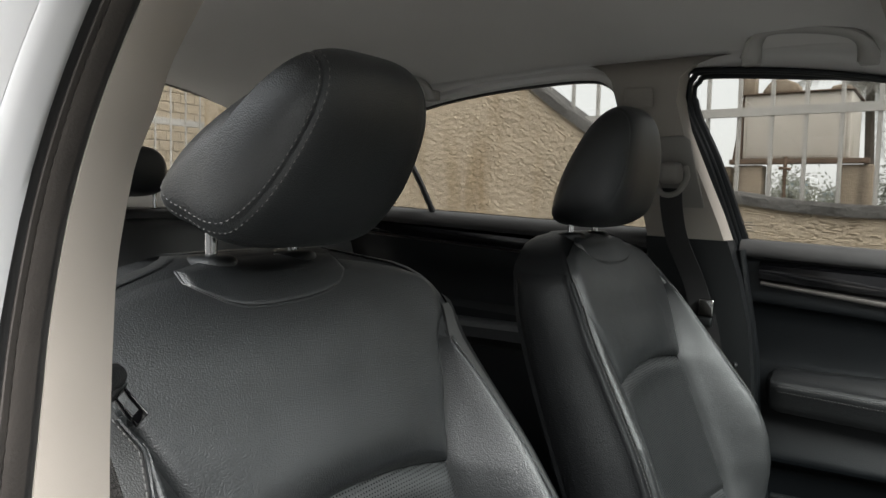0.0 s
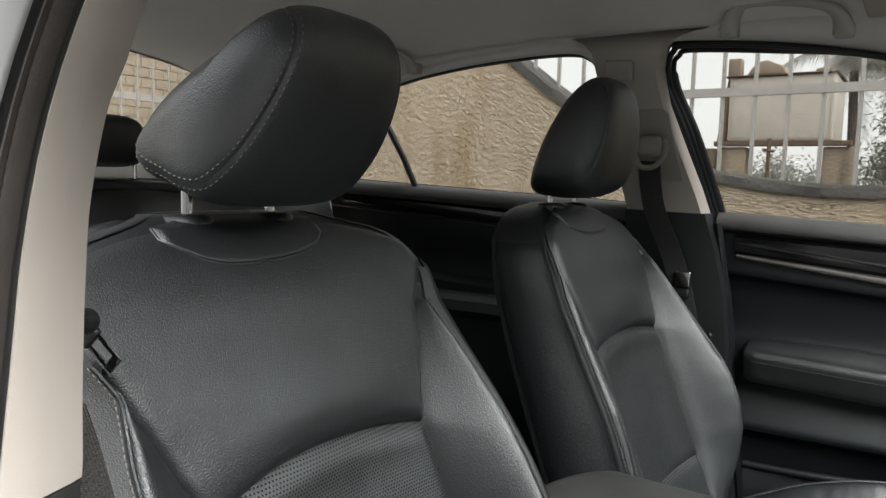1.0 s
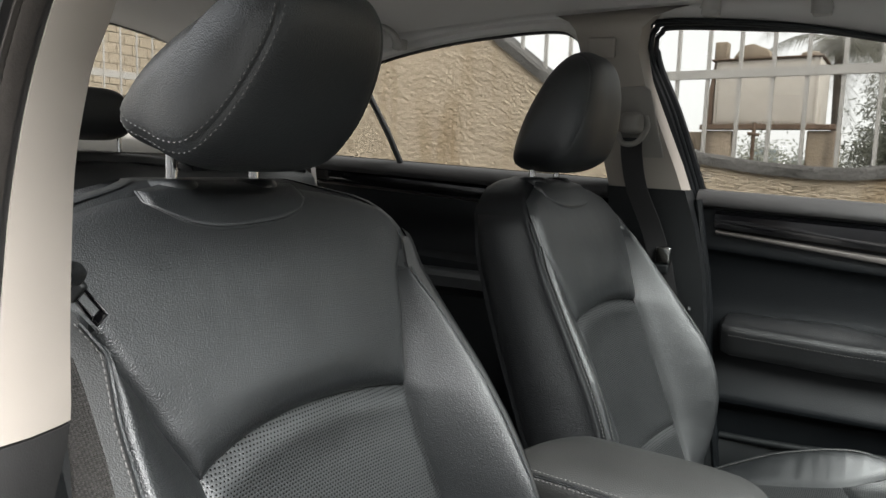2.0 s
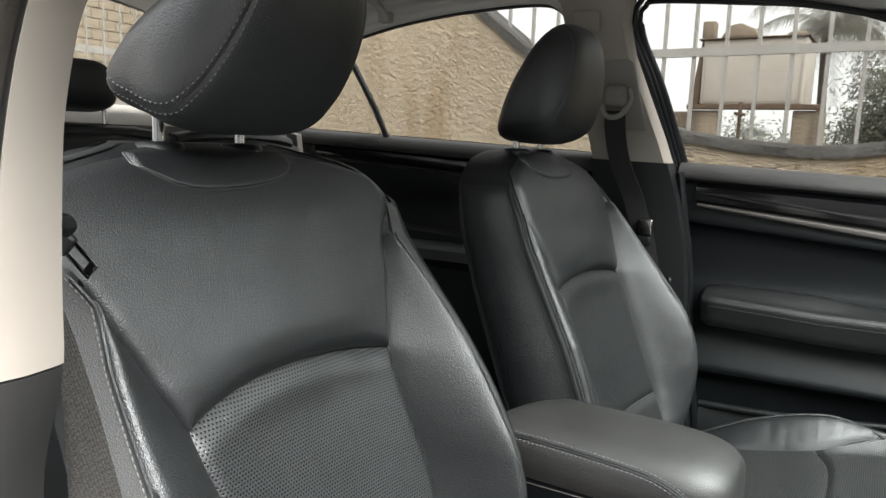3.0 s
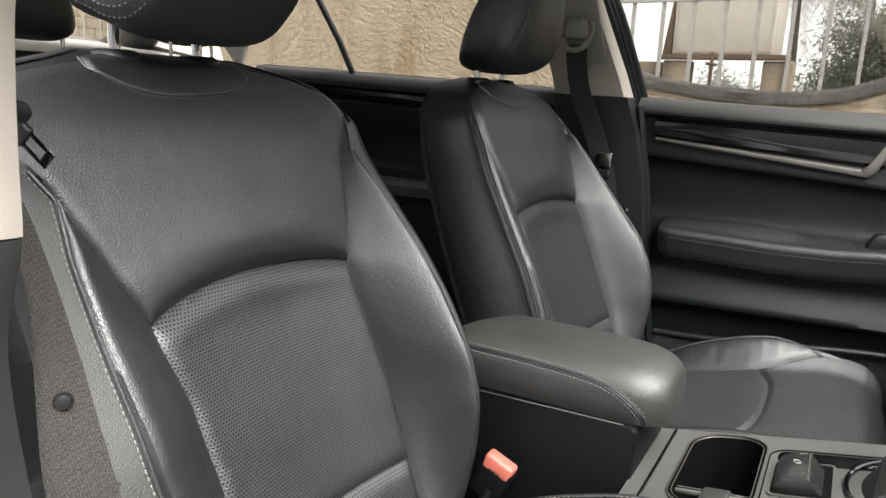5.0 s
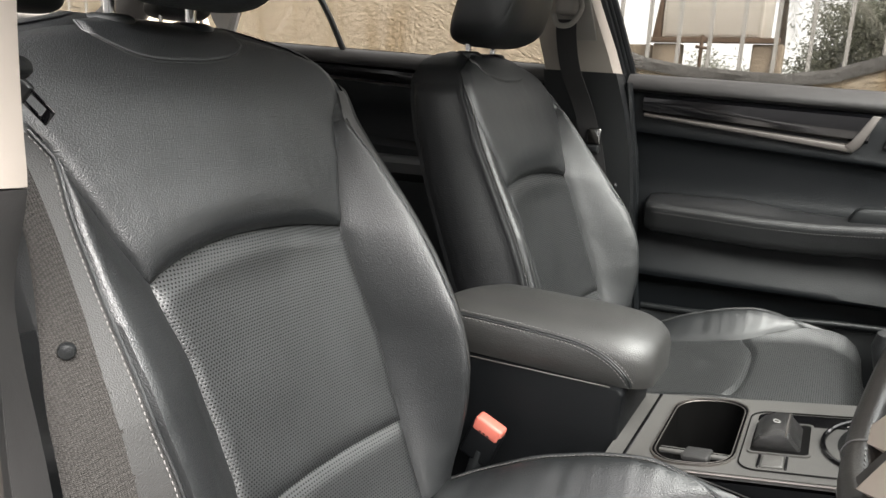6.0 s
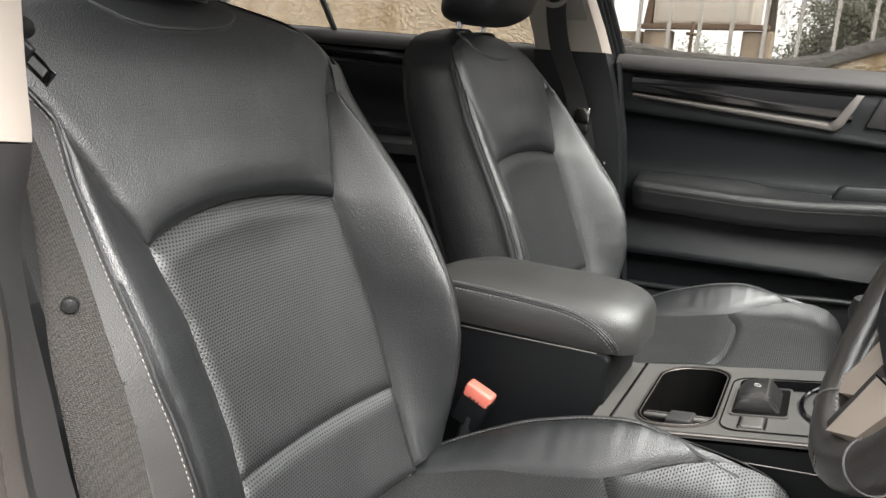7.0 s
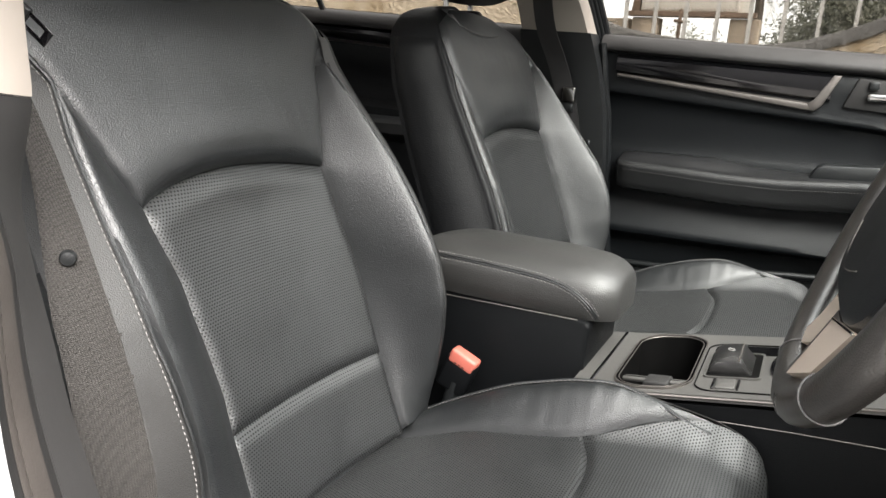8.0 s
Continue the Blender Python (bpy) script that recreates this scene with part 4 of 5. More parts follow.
# ---- far front door ----
BELT = [(-0.9, 1.068), (-0.66, 1.065), (-0.04, 1.038), (0.144, 1.029), (0.444, 1.016), (0.741, 1.008), (1.1, 0.995)]


def door_prof(profile, x0, x1, nx, fall):
    """A door skin: a profile of (y, z) carried along x; fall(z) is how its height drops per metre."""
    def fn(a, b):
        x = x0 + (x1 - x0) * a
        i = b * (len(profile) - 1)
        k = min(int(i), len(profile) - 2)
        y, z = (Vector((*profile[k], 0)).lerp(Vector((*profile[k + 1], 0)), i - k)).xy
        return Vector((x, y + side_shift(x), z - fall(z) * (x - 0.4)))
    return sheet(fn, nx, (len(profile) - 1) * 2)


def side_shift(x):
    return tab(x, [(-1.2, -0.105), (-0.64, -0.052), (-0.04, -0.012), (0.15, 0.0), (1.2, 0.0)])


def fall(z):
    return tab(z, [(0.3, -0.13), (0.54, -0.05), (0.57, -0.01), (0.65, 0.0), (0.70, 0.0), (0.80, 0.0), (0.90, 0.088), (0.93, 0.088), (0.98, 0.045), (1.02, 0.037)])


fd = thing("front_door", "closed black front car door with gloss trim and padded armrest", "car door", base=(0.6, 0.78, 0.3), group="far side doors")
part("door_skin", door_prof([(0.79, 1.02), (0.765, 0.978), (0.760, 0.905), (0.757, 0.888), (0.759, 0.882), (0.768, 0.878), (0.776, 0.868), (0.780, 0.82), (0.778, 0.775), (0.770, 0.75), (0.768, 0.70), (0.766, 0.66), (0.764, 0.645), (0.752, 0.62), (0.736, 0.59), (0.728, 0.572), (0.730, 0.563), (0.75, 0.555), (0.768, 0.54), (0.77, 0.40), (0.77, 0.28)], 0.14, 1.15, 40, fall), plastic_soft, fd)
part("belt_pad", door_prof([(0.785, 1.024), (0.772, 1.023), (0.762, 1.018), (0.752, 1.006), (0.747, 0.994), (0.748, 0.988), (0.754, 0.983), (0.77, 0.980)], 0.142, 1.15, 40, fall), pad_skin, fd, "soft black belt-line pad")
part("gloss_trim", door_prof([(0.772, 0.978), (0.757, 0.976), (0.750, 0.970), (0.748, 0.95), (0.750, 0.933), (0.757, 0.928), (0.772, 0.927)], 0.185, 0.655, 30, lambda z: tab(z, [(0.92, 0.088), (0.97, 0.042)])), gloss, fd, "gloss black trim strip with a streaked reflection")
part("silver_trim", door_prof([(0.772, 0.9245), (0.752, 0.924), (0.747, 0.922), (0.746, 0.918), (0.747, 0.913), (0.752, 0.911), (0.772, 0.9105)], 0.19, 0.628, 30, lambda z: 0.09 + (0.924 - z) * 1.9), satin, fd, "satin silver trim line")
part("silver_trim_end", prism([(0.628, 0.8865), (0.612, 0.901), (0.624, 0.911), (0.6545, 0.964), (0.6705, 0.964), (0.642, 0.900)], 1, 0.745, 0.77, 0.002), satin, fd)


def arm(a, b):
    """The padded armrest: a flat sloping top with a crisp stitched front edge."""
    x = 0.212 + 0.90 * a
    zb = tab(x, [(0.2, 0.757), (0.44, 0.762), (0.49, 0.757), (0.52, 0.751), (0.64, 0.748), (1.1, 0.752)])
    zf = tab(x, [(0.2, 0.738), (0.35, 0.734), (0.47, 0.730), (0.59, 0.732), (0.75, 0.745), (1.1, 0.76)])
    end = math.sqrt(max(0.0, 1 - (1 - min(1.0, (x - 0.212) / 0.03)) ** 2))
    prof = [(0.775, zb), (0.752, zb), (0.735, zb * 0.6 + zf * 0.4 + 0.002), (0.716, zf + 0.006), (0.706, zf + 0.003), (0.701, zf - 0.002), (0.699, zf - 0.009), (0.702, zf - 0.03), (0.705, zf - 0.052), (0.709, zf - 0.062), (0.73, zf - 0.068), (0.775, zf - 0.07)]
    i = b * 10
    k = min(int(i), 9)
    y, z = (Vector((*prof[k], 0)).lerp(Vector((*prof[k + 1], 0)), i - k)).xy
    return Vector((x, 0.775 - (0.775 - y) * (0.3 + 0.7 * end), zf - 0.01 + (z - zf + 0.01) * (0.35 + 0.65 * end)))


part("armrest", sheet(arm, 60, 30), armrest_skin, fd, "padded black armrest with a stitched edge")
for level in (0.55, 0.64):
    line = [arm(i / 90, level) + Vector((0, -0.0006, 0)) for i in range(3, 88)]
    part("armrest_stitching", stitches(line, [(0, -1, 0.2)] * len(line)), thread_dark, fd, "dark grey thread seam", smooth=False, kind="stuff")
part("pull_cup", prism([(0.640, 0.740), (0.656, 0.770), (0.668, 0.776), (0.95, 0.792), (0.95, 0.74)], 1, 0.726, 0.772, 0.006), plastic, fd, "black pull cup")
part("pocket_lip", sweep(spline([(0.235, 0.742, 0.478), (0.36, 0.730, 0.488), (0.52, 0.724, 0.505), (0.66, 0.728, 0.52), (0.9, 0.74, 0.53)], 24), 0.008, 10), plastic, fd, "black map pocket lip")
part("pocket_front", sheet(lambda a, b: Vector((0.235 + 0.7 * a, 0.742 - 0.014 * math.sin(b * 3.1), 0.30 + (0.178 + 0.045 * a) * b)), 20, 8, 0.006), plastic, fd)
part("handle_bezel", prism([(0.680, 0.898), (0.702, 0.962), (0.83, 0.955), (0.84, 0.885)], 1, 0.750, 0.772, 0.006), plastic_grey, fd)
part("release_handle", rbox((0.722, 0.738, 0.914), (0.80, 0.752, 0.932), 0.006), chrome, fd, "chrome door release handle")
part("lock_button", rbox((0.722, 0.741, 0.937), (0.742, 0.753, 0.956), 0.004), plastic, fd)


for k, (w, z) in enumerate(((0.022, 1.068), (0.026, 1.062), (0.018, 1.056), (0.024, 1.050))):
    part("etched_mark", rbox((0.140, side_y(z, 0.18) + 0.0285, z), (0.140 + w, side_y(z, 0.18) + 0.0295, z + 0.0018), 0.0), plastic_pale, fd, "pale etched marks on the glass", smooth=False)


def win_plane(x, z):
    return side_y(z, x) + 0.02


FW = [(0.146, 0.985), (0.139, 1.022), (0.089, 1.196), (0.050, 1.300), (0.046, 1.350), (0.058, 1.374), (0.085, 1.384), (0.245, 1.371), (0.403, 1.345), (0.60, 1.295), (0.80, 1.21), (1.0, 1.10), (1.12, 1.005)]
gz = part("door_glass", sheet(lambda a, b: Vector((lambda x: (x, win_plane(x, 1.0 + 0.385 * b) + 0.012, 1.0 + 0.385 * b))(tab(b, [(0, 0.14), (1, 0.035)]) + a * tab(b, [(0, 1.0), (0.5, 0.9), (0.8, 0.72), (1, 0.5)]))), 6, 6, 0.004), glass, fd, "clear window glass")
gz.visible_shadow = False
loop = [Vector((x, win_plane(x, z) - 0.012, z)) for x, z in FW]
part("window_seal", sweep(spline(loop, 70), 0.0065, 8), plastic_soft, fd, "black rubber window seal")
loop2 = [p + Vector((-0.014 if p.z < 1.3 else -0.012, -0.006, 0.004 if p.z > 1.2 else 0)) for p in loop]
part("frame_seal", sweep(spline(loop2, 70), [0.013 if p.z < 1.32 else 0.005 for p in spline(loop2, 70)], 8), plastic_soft, fd, "black door frame seal")
loop3 = [p + Vector((0.008, 0.012, -0.008 if p.z > 1.36 else 0)) for p in loop]
part("window_frame", sweep(spline(loop3, 70), [0.010 if p.z < 1.33 else 0.006 for p in spline(loop3, 70)], 8), plastic_soft, fd)
low_edge = [Vector((x, win_plane(x, tab(x, BELT)) - 0.006, tab(x, BELT) - 0.001)) for x in [0.14 + 0.05 * i for i in range(20)]]
part("side_seal", sweep(spline([(0.148, 0.742, 1.01), (0.162, 0.742, 0.93), (0.186, 0.738, 0.80), (0.20, 0.735, 0.65), (0.235, 0.73, 0.4)], 24), 0.009, 8), plastic_soft, fd, "black rubber edge seal")
part("belt_seal", sweep(low_edge, 0.006, 8), rubber, fd)

# ---- far rear door ----
rd = thing("rear_door", "closed black rear car door with gloss trim strips", "car door", base=(-0.4, 0.74, 0.3), group="far side doors")
part("door_skin", door_prof([(0.79, 1.028), (0.762, 0.99), (0.760, 0.90), (0.775, 0.85), (0.772, 0.79), (0.75, 0.77), (0.75, 0.6), (0.75, 0.28)], -1.0, 0.05, 40, lambda z: 0.045), plastic_soft, rd)
part("belt_pad", door_prof([(0.785, 1.026), (0.765, 1.025), (0.750, 1.016), (0.742, 1.0), (0.745, 0.985), (0.765, 0.98)], -1.0, 0.05, 40, lambda z: 0.045), pad_skin, rd, "soft black belt-line pad")
part("gloss_trim", door_prof([(0.772, 0.972), (0.755, 0.970), (0.746, 0.962), (0.745, 0.945), (0.75, 0.934), (0.772, 0.932)], -0.95, 0.05, 30, lambda z: 0.06), gloss, rd, "gloss black trim strip")
part("silver_trim", door_prof([(0.772, 0.931), (0.752, 0.930), (0.748, 0.927), (0.752, 0.923), (0.772, 0.922)], -0.95, 0.05, 30, lambda z: 0.06), satin, rd, "thin silver trim line")
part("armrest", door_prof([(0.76, 0.79), (0.72, 0.785), (0.70, 0.772), (0.70, 0.745), (0.73, 0.72), (0.76, 0.715)], -0.75, 0.02, 20, lambda z: 0.0), leather, rd, "padded black armrest")
RW = [(-0.043, 1.036), (-0.089, 1.300), (-0.103, 1.345), (-0.125, 1.372), (-0.165, 1.384), (-0.272, 1.384), (-0.446, 1.372), (-0.627, 1.346), (-0.80, 1.30), (-0.95, 1.22), (-1.05, 1.10), (-1.06, 1.07)]
gr = part("door_glass", sheet(lambda a, b: Vector((lambda x, z: (x, win_plane(x, z) + 0.012, z))(tab(b, [(0, -0.04), (1, -0.12)]) - a * tab(b, [(0, 1.10), (0.5, 1.06), (0.8, 0.9), (1, 0.62)]), 1.03 + 0.355 * b)), 8, 6, 0.004), glass, rd, "clear window glass")
gr.visible_shadow = False
rl = [Vector((x, win_plane(x, z) - 0.008, z)) for x, z in RW]
part("window_seal", sweep(spline(rl, 60), 0.008, 8), rubber, rd, "black rubber window seal")
rl2 = [p + Vector((0, -0.008, 0.012 if p.z > 1.2 else 0)) for p in rl]
part("window_trim", sweep(spline(rl2, 60), 0.014, 8), liner, rd)
part("belt_seal", sweep([Vector((x, win_plane(x, tab(x, BELT)) - 0.004, tab(x, BELT) - 0.001)) for x in [-1.05 + 0.05 * i for i in range(21)]], 0.006, 8), rubber, rd)
part("quarter_bar", sweep([Vector((x, win_plane(x, z) - 0.006, z)) for x, z in ((-0.665, 1.055), (-0.69, 1.15), (-0.73, 1.26), (-0.77, 1.33))], 0.011, 8, 0.8), plastic, rd, "black quarter window bar")

# ---- belts ----
sb = thing("passenger_belt", "black seat belt with grey guide hanging on the pillar", "seat belt", base=(0.04, 0.63, 1.15))
part("guide_cover", rbox((0.008, 0.585, 1.150), (0.052, 0.63, 1.195), 0.012), plastic_pale, sb, "grey belt guide cover")
part("guide_ring", sweep(spline([(0.005, 0.592, 1.15), (0.02, 0.585, 1.128), (0.05, 0.585, 1.13), (0.068, 0.592, 1.16), (0.062, 0.60, 1.185)], 20), 0.006, 8), plastic_pale, sb, "grey belt guide loop")


def strap(pts, w, across, mat, parent, name="strap", n=30):
    c = spline(pts, n)
    rings = []
    for i, p in enumerate(c):
        d = (c[min(i + 1, n - 1)] - c[max(i - 1, 0)]).normalized()
        s = Vector(across)
        s = (s - d * s.dot(d)).normalized()
        t = d.cross(s)
        rings.append([p + s * w / 2 + t * 0.0007, p - s * w / 2 + t * 0.0007, p - s * w / 2 - t * 0.0007, p + s * w / 2 - t * 0.0007])
    return part(name, loft(rings), mat, parent)


strap([(0.036, 0.592, 1.14), (0.036, 0.60, 1.10), (0.044, 0.625, 1.03), (0.075, 0.665, 0.93), (0.11, 0.672, 0.80), (0.13, 0.67, 0.62)], 0.047, (1, 0, 0), webbing, sb)
part("tongue", rbox((0.085, 0.655, 0.868), (0.118, 0.668, 0.905), 0.004), chrome, sb, "chrome belt tongue")
part("stop_button", rbox((0.07, 0.655, 0.845), (0.115, 0.668, 0.866), 0.004), plastic, sb)
db = thing("driver_belt", "black seat belt with a metal tongue beside the seat", "seat belt", base=(0.06, -0.64, 0.95))
strap([(0.06, -0.672, 1.06), (0.05, -0.672, 1.0), (0.045, -0.675, 0.94), (0.05, -0.69, 0.85), (0.06, -0.70, 0.75), (0.08, -0.70, 0.5)], 0.045, (0.35, -0.93, 0), webbing, db)
TONGUE = pose(0.052, -0.628, 0.962, 0, 42, 20) @ Matrix.Scale(0.62, 4)
part("tongue", moved(merged(rbox((-0.022, -0.0012, -0.011), (-0.015, 0.0012, 0.011), 0.001), rbox((0.012, -0.0012, -0.011), (0.024, 0.0012, 0.011), 0.001), rbox((-0.022, -0.0012, -0.012), (0.024, 0.0012, -0.006), 0.001), rbox((-0.022, -0.0012, 0.006), (0.024, 0.0012, 0.012), 0.001)), TONGUE), gloss, db, "dark metal belt tongue with a slot")
part("tongue_grip", moved(rbox((-0.050, -0.006, -0.015), (-0.016, 0.006, 0.015), 0.005), TONGUE), plastic, db)
part("height_knob", sweep([(0.085, -0.667, 0.993), (0.076, -0.652, 0.991), (0.073, -0.646, 0.990)], [0.009, 0.0085, 0.005], 14), plastic, db)
bk = thing("belt_buckle", "black seat belt buckle with a faded red release button", "belt buckle", base=(0.25, -0.15, 0.42))
part("stalk", sweep([(0.21, -0.150, 0.40), (0.225, -0.150, 0.46), (0.235, -0.150, 0.50)], 0.012, 10), plastic, bk)
body_m = pose(0.243, -0.15, 0.53, 0, 22, 0) @ Matrix.Scale(0.9, 4)
part("housing", moved(rbox((-0.026, -0.012, -0.055), (0.026, 0.012, 0.008), 0.005), body_m), console_black, bk)
part("release_button", moved(rbox((-0.024, -0.0126, -0.007), (0.024, 0.011, 0.018), 0.005), body_m), red_plastic, bk, "faded red release button")
for k in range(3):
    part("press_mark", moved(rbox((-0.010 + 0.007 * k, -0.0129, -0.003), (-0.006 + 0.007 * k, -0.0122, -0.0005), 0.0), body_m), plastic, bk, smooth=False)

# ---- centre console ----
co = thing("centre_console", "black centre console with padded stitched armrest and cup holder", "console", base=(0.4, -0.01, 0.24))
part("box", prism([(0.0, 0.26), (0.0, 0.605), (0.400, 0.612), (0.408, 0.605), (0.400, 0.45), (0.80, 0.50), (0.86, 0.51), (0.86, 0.26)], 1, -0.098, 0.072, 0.004), console_black, co, "black plastic console box")
part("box_joint", sweep([(0.03, -0.0985, 0.6045), (0.39, -0.0985, 0.613)], 0.0009, 6), satin, co)


LID = [(-0.090, 0.611), (-0.0945, 0.630), (-0.0940, 0.650), (-0.0905, 0.662), (-0.083, 0.6725), (-0.068, 0.6825), (-0.045, 0.6885), (-0.010, 0.691), (0.025, 0.6885), (0.048, 0.682), (0.064, 0.669), (0.071, 0.650), (0.070, 0.611)]


def lid_point(x, y, z):
    """A point of the padded lid: rounded nose, short rounded rear end cut at a slant."""
    nose = math.sqrt(max(0.0, 1 - max(0.0, 1 - (0.438 - x) / 0.06) ** 2))
    tail = math.sqrt(max(0.0, 1 - max(0.0, 1 - (x - 0.13) / 0.02) ** 2))
    k, m = 0.52 + 0.48 * nose, 0.86 + 0.14 * tail
    dip = 0.004 * smooth01((x - 0.33) / 0.08)
    zz = 0.611 + (z - 0.611 - dip * (z - 0.611) / 0.08) * (0.60 + 0.40 * nose) * (0.75 + 0.25 * tail)
    return Vector((x + 0.5 * (y + 0.04) * (1 - smooth01((x - 0.13) / 0.2)), -0.011 + (y + 0.011) * k * m, zz))


def lid_side(x, z, out=0.0):
    """On the lid's driver side, at height z before the nose narrows it."""
    y = tab(z, [(q[1], q[0]) for q in LID[:8]])
    return lid_point(x, y, z) + Vector((0, -out, out * 0.5))


lid_ring = [Vector((*q, 0)) for q in LID[:1]] + spline([Vector((*q, 0)) for q in LID], 44) + [Vector((*q, 0)) for q in LID[-1:]]
lid_xs = [0.13, 0.1315, 0.135, 0.140, 0.15] + [0.17 + 0.02 * i for i in range(12)] + [0.398, 0.404, 0.411, 0.418, 0.424, 0.430, 0.434, 0.4365, 0.438]
part("armrest_lid", loft([[lid_point(x, q.x, q.y) for q in lid_ring] for x in lid_xs]), lid_leather, co, "padded black leather armrest lid")
LID_SEAM = [(0.14, 0.666), (0.22, 0.6655), (0.28, 0.664), (0.34, 0.6605), (0.375, 0.653), (0.397, 0.640), (0.409, 0.625), (0.413, 0.613)]
for q in (-0.0012, 0.0012):
    part("lid_welt", sweep([lid_side(p.x + q, p.y + q, 0.0006) for p in spline([Vector((x, z, 0)) for x, z in LID_SEAM], 50)], 0.0013, 6), leather, co)
for off in (-0.0042, 0.0042):
    ln = [lid_side(p.x + off * 0.8, p.y + off, 0.0012) for p in spline([Vector((x, z, 0)) for x, z in LID_SEAM], 60)]
    part("lid_stitching", stitches(ln, [(0, -1, 0.4)] * 60), thread, co, "grey thread seam", smooth=False, kind="stuff")


def con(x, y, h=0.0):
    return Vector((x, y, 0.455 + 0.2 * x + h))


def rounded(cx, cy, hx, hy, r, n=8):
    out = []
    for qx, qy, a0 in ((1, 1, 0), (-1, 1, 90), (-1, -1, 180), (1, -1, 270)):
        for k in range(n):
            a = radians(a0 + 90 * k / (n - 1))
            out.append((cx + qx * (hx - r) + r * math.cos(a), cy + qy * (hy - r) + r * math.sin(a)))
    return out


def framed(outer, inner, h0, h1):
    """A flat bezel on the console between two outlines of equally many points."""
    return loft([[con(x, y, h0) for x, y in outer], [con(x, y, h1) for x, y in outer], [con(x, y, h1) for x, y in inner], [con(x, y, h0) for x, y in inner]], join=True)


cup = rounded(0.503, -0.039, 0.050, 0.108, 0.040)
lip = rounded(0.503, -0.039, 0.0485, 0.1055, 0.039)
hole = rounded(0.503, -0.039, 0.0445, 0.1005, 0.036)
part("console_panel", framed([(min(0.86, max(0.402, 0.503 + (x - 0.503) * 9)), max(-0.156, min(0.080, -0.039 + (y + 0.039) * 9))) for x, y in cup], cup, -0.004, 0.004), console_grey, co, "grey satin console panel")
part("panel_groove", moved(rbox((-0.0022, -0.116, -0.001), (0.0022, 0.116, 0.0012), 0.0005, 1), pose(0.426, -0.038, 0.5444, 0, -11.3, 0)), gloss, co)
part("panel_edge_line", sweep([con(0.41, -0.1565, 0.001), con(0.85, -0.1565, 0.001)], 0.0016, 6), satin, co)
# two satin rings stand for the highlights along the gloss rim
part("cup_rim_line", framed(cup, lip, -0.006, 0.0068), satin, co)
part("cup_inner_line", sweep([con(x, y, 0.0052) for x, y in rounded(0.503, -0.039, 0.0450, 0.1010, 0.0365)], 0.0008, 6, join=True), satin, co, "thin satin ring for the highlight on the cup holder edge")
part("cup_rim", framed(lip, hole, -0.012, 0.0055), gloss, co, "gloss black cup holder rim")
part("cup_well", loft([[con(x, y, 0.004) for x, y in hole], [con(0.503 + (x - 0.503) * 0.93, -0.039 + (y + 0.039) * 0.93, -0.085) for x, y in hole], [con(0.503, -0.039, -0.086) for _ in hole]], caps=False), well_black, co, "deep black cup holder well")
part("cup_divider", moved(rbox((-0.046, -0.006, -0.003), (0.046, 0.006, 0.003), 0.002), pose(0.505, -0.090, 0.549, 0, -11, -6)), console_grey, co, "grey cup holder divider bar")
part("divider_groove", moved(rbox((-0.045, -0.0012, 0.0028), (0.045, 0.0012, 0.0034), 0.0002, 1), pose(0.505, -0.090, 0.549, 0, -11, -6)), gloss, co)
part("divider_clip", moved(rbox((-0.017, -0.018, -0.004), (0.016, 0.012, 0.006), 0.003), pose(0.509, -0.094, 0.550, 0, -11, -6)), plastic_grey, co)
part("divider_foot", moved(rbox((-0.020, -0.010, -0.003), (0.014, 0.004, 0.003), 0.002), pose(0.504, -0.122, 0.547, 0, -11, -6)), console_grey, co)
sw = rounded(0.640, -0.053, 0.084, 0.089, 0.022)
swi = rounded(0.640, -0.053, 0.0825, 0.0875, 0.021)
part("switch_plate_edge", framed(sw, swi, 0.0, 0.0058), gloss, co)
part("switch_plate_gloss", loft([[con(x, y, h) for x, y in rounded(0.642, 0.0135, 0.076, 0.0175, 0.012)] for h in (0.002, 0.0049)]), gloss, co, "gloss black strip of the switch plate")
wo_, wi_ = rounded(0.597, -0.049, 0.034, 0.048, 0.007), rounded(0.597, -0.049, 0.0315, 0.0455, 0.006)
part("switch_well_edge", framed(wo_, wi_, 0.0, 0.0066), console_grey, co)
# flat black plate stands in for the shade in the switch hollow
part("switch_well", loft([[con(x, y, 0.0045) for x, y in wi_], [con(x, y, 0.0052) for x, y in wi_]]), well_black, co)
lever = [(0.567, 0.0), (0.568, 0.010), (0.574, 0.019), (0.583, 0.0235), (0.600, 0.0275), (0.605, 0.026), (0.624, 0.008), (0.624, 0.002)]
part("brake_switch", prism([(x, 0.572 + z) for x, z in lever], 1, -0.084, -0.012, 0.004), switch_grey, co, "raised dark grey parking brake switch")
part("switch_ridge", sweep([(0.602, -0.083, 0.5995), (0.602, -0.013, 0.5995)], 0.0014, 6), satin, co)
part("switch_mark", sweep([Vector((0.589 + 0.004 * math.cos(a), -0.042 + 0.004 * math.sin(a), 0.5985)) for a in [i * 0.524 for i in range(12)]], 0.0007, 5, join=True), white_mark, co, "white parking brake symbol")
part("hold_button", moved(rbox((-0.011, -0.011, -0.003), (0.011, 0.011, 0.0035), 0.002), pose(0.595, 0.019, 0.5785, 0, -11.3, 0)), switch_grey, co)
part("hold_mark", moved(rbox((-0.004, -0.003, 0.0034), (0.004, 0.003, 0.0040), 0.0), pose(0.595, 0.019, 0.5785, 0, -11.3, 0)), white_mark, co, smooth=False)
